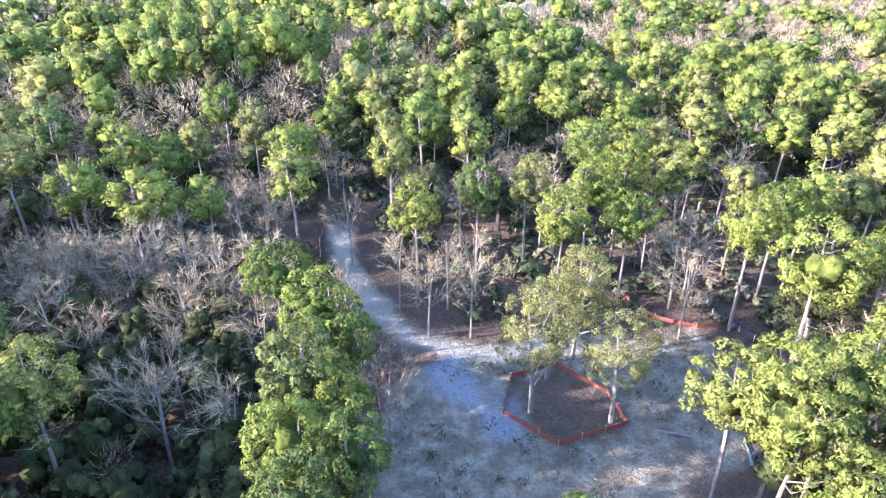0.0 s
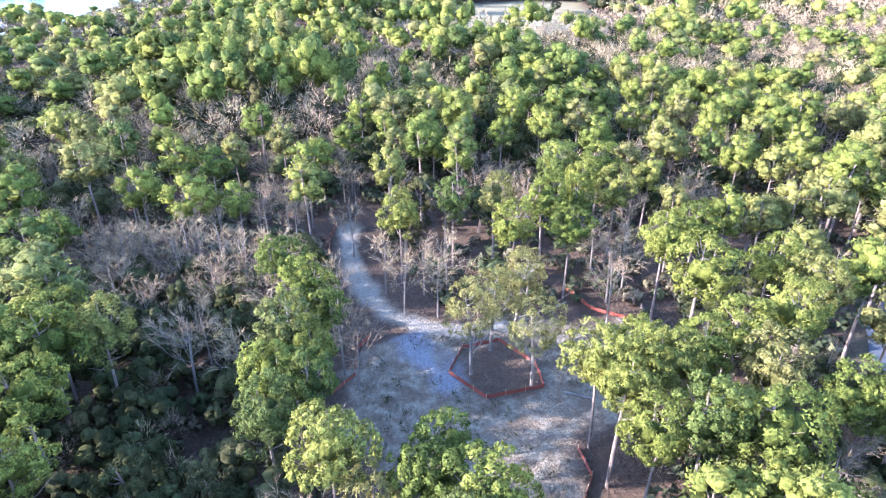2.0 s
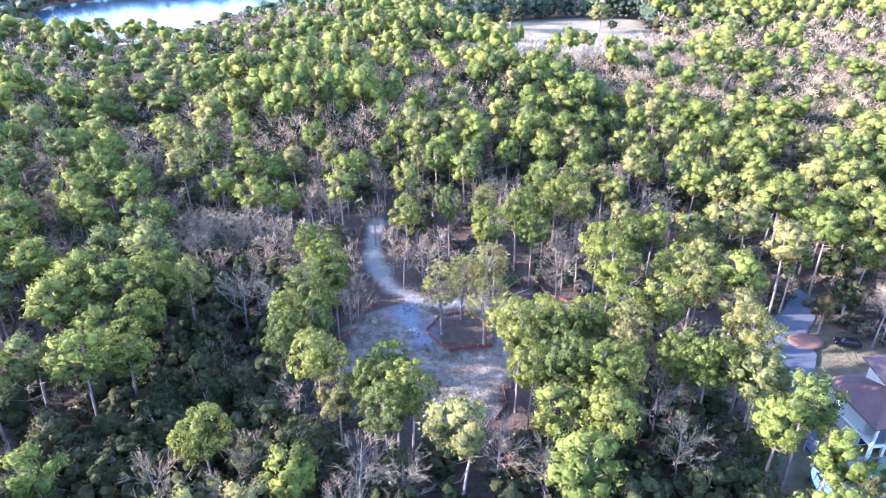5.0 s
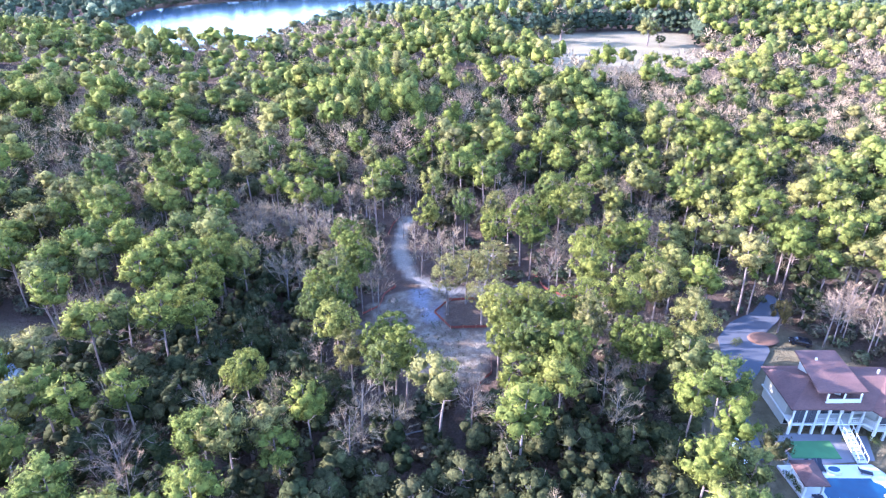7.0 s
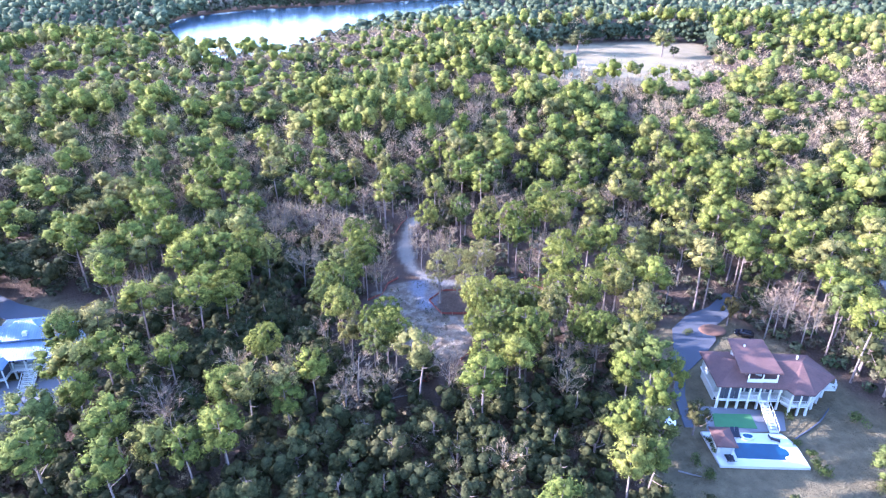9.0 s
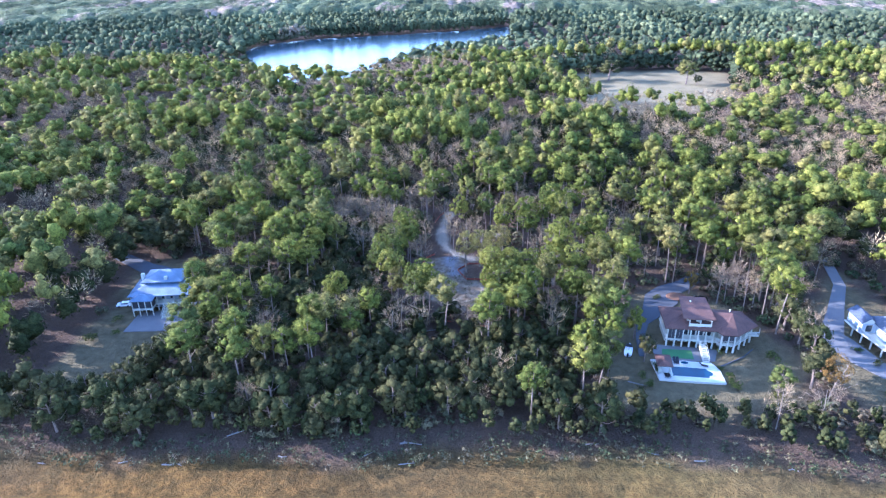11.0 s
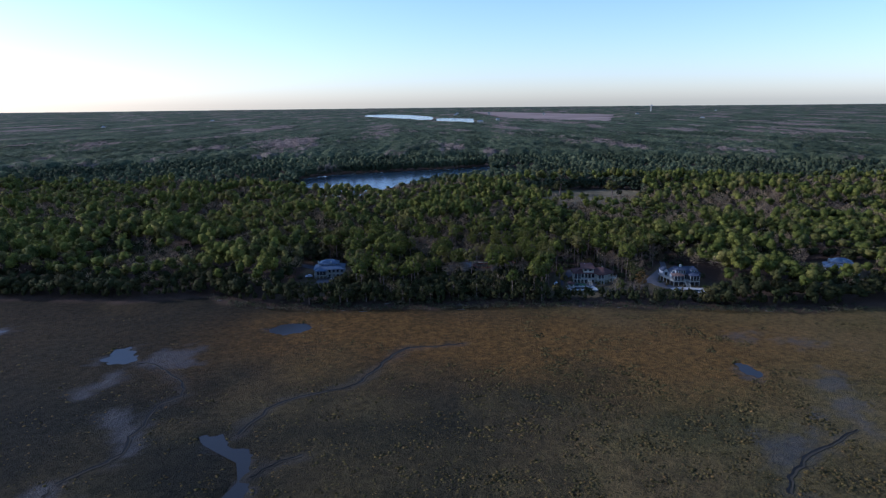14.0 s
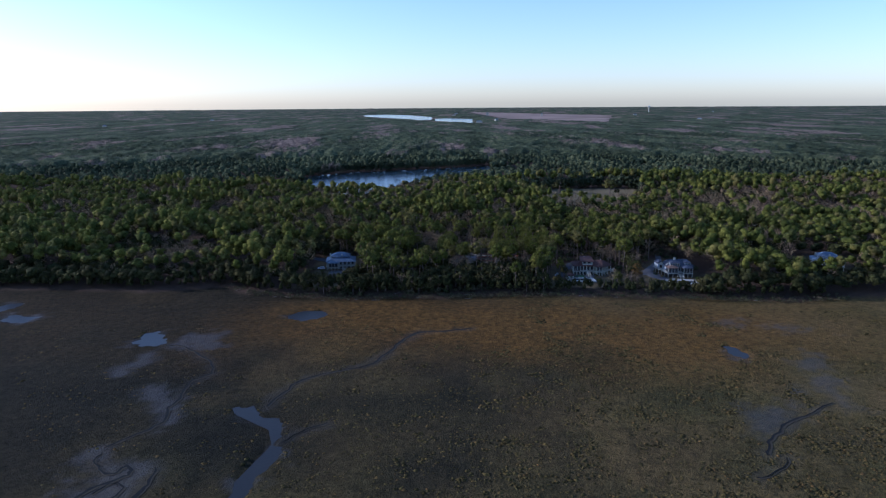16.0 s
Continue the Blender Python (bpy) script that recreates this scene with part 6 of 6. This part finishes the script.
# -- dead wood and rocks along the shore
def log(x, y, turn, length, r, seed):
    rng2 = random.Random(seed)
    bm = bmesh.new()
    tube(bm, [(-length / 2, 0, r), (0, rng2.uniform(-0.2, 0.2), r * 1.1), (length / 2, rng2.uniform(-0.3, 0.3), r * 0.9)], [r, r * 0.85, r * 0.4], 7)
    for k in range(rng2.randint(1, 3)):
        s = rng2.uniform(-0.3, 0.4) * length
        tube(bm, [(s, 0, r), (s + 0.5, rng2.uniform(-0.8, 0.8), r + rng2.uniform(0.2, 0.8))], [r * 0.4, r * 0.1], 4)
    ob = part("fallen_log", bm, drift)
    z = float(ground_height(np.array(float(x)), np.array(float(y))))
    ob.matrix_basis = Matrix.Translation((x, y, z - 0.03)) @ Matrix.Rotation(radians(turn), 4, "Z")
    return tagged(ob, "pale weathered log lying near the shore", "log", "logs on the shore")


lr = random.Random(11)
for k in range(22):
    x = lr.uniform(-105, 175)
    log(x, float(shore_y(np.array(x))) + lr.uniform(-0.5, 5.5), lr.uniform(-35, 35), lr.uniform(1.4, 3.6), lr.uniform(0.08, 0.18), k)
for x, y, turn, l in ((33, -20, 20, 4), (27, -37, -40, 3.5), (31, -41, 60, 3), (9, -60, 15, 4), (53, -80, -25, 4), (72, -88, 100, 3.5)):
    log(x, y, turn, l, 0.14, int(x))

r3 = np.random.default_rng(77)
wx = r3.uniform(-112, 180, 900)
wrack = np.stack([wx, shore_y(wx) + r3.uniform(-1.5, 6.5, 900)], -1)
scatter("shore_brush", [brush_cloud(280 + i, 18, 0.3) for i in range(3)], wrack, 0.35 + 0.5 * r3.random(900), brush_leaf, "grey brush and wrack along the marsh edge", r3, -0.5)
wx = np.concatenate([r3.uniform(-110, 175, 130), r3.uniform(-260, -100, 130)])
edge_spots = np.stack([wx, shore_y(wx) + r3.uniform(4, 12, 260)], -1)
lx = r3.uniform(46, 136, 46)
edge_spots = np.concatenate([edge_spots, np.stack([lx, np.where(lx < 88, -91, -93) + r3.uniform(-4, 3, 46)], -1)])
scatter("shore_shrubs", [lean_cloud(290 + i, "oak", 14, 40, 0.35) for i in range(4)], edge_spots, 0.3 + 0.25 * r3.random(len(edge_spots)), oak_leaf, "rounded evergreen shrubs along the shore", r3, -0.4)


# -- tidal creeks: a narrow band of water, its sunlit bank painted as a paler strip
def winding(line, sway, seed):
    """A line drawn through the points, wandering a little from side to side."""
    r = random.Random(seed)
    out = []
    pts = [line[0]] + list(line) + [line[-1]]
    for a, b, c, d in zip(pts, pts[1:], pts[2:], pts[3:]):
        n = max(3, int(math.hypot(c[0] - b[0], c[1] - b[1]) / 2.2))
        for k in range(n):
            t = k / n
            p = [0.5 * (2 * b[j] + (c[j] - a[j]) * t + (2 * a[j] - 5 * b[j] + 4 * c[j] - d[j]) * t * t + (3 * b[j] - a[j] - 3 * c[j] + d[j]) * t ** 3) for j in (0, 1)]
            out.append((p[0] + r.uniform(-sway, sway), p[1] + r.uniform(-sway, sway)))
    return out + [line[-1]]


# paler than the marsh: sunlight on the grass bank put into the colour
lit_bank = plain("lit_bank_tone", (0.062, 0.053, 0.036), 0.9, spec=0.05, vary=0.35, grain=0.8)
for k, (line, wide) in enumerate(CREEKS):
    way = winding(line, 0.55, 60 + k)
    wr = random.Random(80 + k)
    widths = [wide * (0.4 + 0.75 * min(1, i / 12)) * wr.uniform(0.5, 1.3) for i in range(len(way))]
    strip("water_creek", way, widths, -1.0, creek_water, "narrow tidal creek winding through the marsh")
    strip("creek_bank", [(x + 0.45, y - 0.4) for x, y in way], [w * 0.8 + 0.5 * wr.random() ** 2 for w in widths], -1.03, lit_bank, "pale strip painted as the sunlit grass bank of a creek")


# -- marsh grass in tussocks
def tussock(seed, sides=6):
    """A low uneven mound of matted grass."""
    r = np.random.default_rng(seed)
    a = np.arange(sides) * 6.283 / sides + r.uniform(-0.3, 0.3, sides)
    w = 0.55 + 0.35 * r.random(sides)
    rim = np.stack([np.cos(a) * w * 1.3, np.sin(a) * w, np.full(sides, -0.1)], 1)
    v = np.concatenate([rim, [[r.uniform(-0.2, 0.2), r.uniform(-0.2, 0.2), 0.42]]])
    f = np.array([[k, (k + 1) % sides, sides] for k in range(sides)])
    out = v - np.array([0, 0, -0.2])
    return v, f, out / np.linalg.norm(out, axis=1, keepdims=True)


gx = r3.uniform(-190, 190, 60000)
gy = r3.uniform(-262, -110, 60000)
dens = value_noise(gx, gy, 16, 51) * 0.5 + value_noise(gx, gy, 5, 52) * 0.5 + np.maximum((-170 - gy) / 160, -0.1)
ok = (gy < shore_y(gx) - 8) & (dens > 0.55) & (np.abs(gx) < 0.72 * (gy + 395))
for poly in [POND] + POOLS + MUDS:
    ok &= depth_in(gx, gy, poly) < -1
for line, wide in CREEKS:
    ok &= gap(gx, gy, line) > 1.2 + wide
ok &= r3.random(len(gx)) < np.clip(0.55 + gx / 160, 0.12, 1)
tuss = np.stack([gx[ok], gy[ok]], -1)[:17000]
marsh_grass = foliage("marsh_grass", [(0.0, (0.056, 0.048, 0.019)), (0.4, (0.090, 0.068, 0.025)), (0.7, (0.067, 0.057, 0.022)), (1.0, (0.109, 0.070, 0.028))], 0.1)
scatter("marsh_grass", [tussock(300 + i) for i in range(5)], tuss, 0.35 + 0.6 * r3.random(len(tuss)) ** 2 + 0.2 * r3.random(len(tuss)), marsh_grass, "brown tussocks of salt marsh grass", r3, -1.1)


# -- the far distance: trees in the field, roofs, a water tower
def lone_tree(name, kind, material, seed, x, y, wide, high, label):
    """A single tree with its own leaf colour and proportions."""
    ob = make_tree(name, kind, seed, label)
    next(c for c in ob.children if c.name.startswith("crown")).data.materials[0] = material
    ob.matrix_basis = Matrix.Translation((x, y, -0.2)) @ Matrix.Diagonal((wide, wide, high, 1))


lone_tree("field_tree", "oak", pine_leaf, 154, 157, 232, 2.0, 1.75, "tall green pine standing alone in the field")
lone_tree("field_tree", "oak", oak_leaf, 160, 163, 229, 0.95, 0.7, "small dark tree beside a pine in the field")
lone_tree("field_tree", "oak", oak_leaf, 109, 110, 243.5, 2.5, 1.5, "broad evergreen oak standing in the field")
lone_tree("field_tree", "oak", oak_leaf, 95, 99, 251, 1.5, 1.1, "small rounded oak standing in the field")
autumn_leaf = foliage("autumn_leaves", [(0.0, (0.13, 0.075, 0.025)), (0.5, (0.17, 0.11, 0.035)), (1.0, (0.12, 0.09, 0.03))], 0.25)
lone_tree("round_tree", "oak", shrub_leaf, 81, 81, -82.3, 0.85, 0.72, "rounded green tree standing alone on the lawn")
lone_tree("autumn_tree", "willow", autumn_leaf, 90, 90, -84.5, 0.85, 0.85, "tree with orange-brown autumn leaves near the shore")
lone_tree("autumn_tree", "oak", autumn_leaf, 74, 75.5, -41.0, 0.6, 0.75, "brown-leaved tree beside the drive")
lone_tree("garden_tree", "oak", oak_leaf, 57, 56.4, -71.6, 0.66, 0.8, "dark leafy tree beside the pool deck")
lone_tree("garden_tree", "oak", pine_leaf, 58, 56.2, -62.5, 0.7, 0.95, "bushy green tree at the edge of the drive")
for x, y in ((83, -45.5), (86, -44), (89.4, -47.5), (94.5, -66)):
    tagged(make_bare("bare_tree", int(x), "leafless grey winter tree behind the house"), group=grove).matrix_basis = Matrix.Translation((x, y, 0))


def water_tower(x, y):
    root = new("water_tower")
    bm = bmesh.new()
    bmesh.ops.create_uvsphere(bm, u_segments=16, v_segments=8, radius=1, matrix=Matrix.Translation((0, 0, 52)) @ Matrix.Diagonal((11, 11, 8, 1)))
    part("tank", bm, white_paint, root)
    bm = bmesh.new()
    tube(bm, [(0, 0, 0), (0, 0, 25), (0, 0, 46)], [5, 3, 4], 12)
    part("stem", bm, white_paint, root)
    place_root(root, x, y, 0)
    return tagged(root, "distant white water tower above the woods", "tower")


water_tower(1560, 4600)
r4 = random.Random(4)
for k in range(12):
    bm = bmesh.new()
    w, d, h = r4.uniform(10, 24), r4.uniform(8, 14), r4.uniform(14, 17)
    box(bm, -w / 2, -d / 2, 0, w / 2, d / 2, h)
    y = r4.uniform(1500, 4800)
    x = r4.uniform(-0.6, 0.62) * (y + 380)
    if any(depth_in(np.array(x), np.array(y), p) > -40 for p in FAR_WATERS):
        continue
    root = new("far_building")
    part("wall", bm, cream_wall, root)
    part("roof", hip_roof(-w / 2, -d / 2, w / 2, d / 2, h + 0.2, 3), seam_roof, root)
    place_root(root, x, y, r4.uniform(-30, 30))
    tagged(root, "distant pale building among the woods", "building", "distant buildings")


# ---- bring the whole place to the scene's scale ----
bpy.context.view_layer.update()
for ob in list(scene.objects):
    if ob.parent is None and ob.type in {"MESH", "EMPTY"}:
        ob.matrix_basis = Matrix.Scale(K, 4) @ ob.matrix_basis
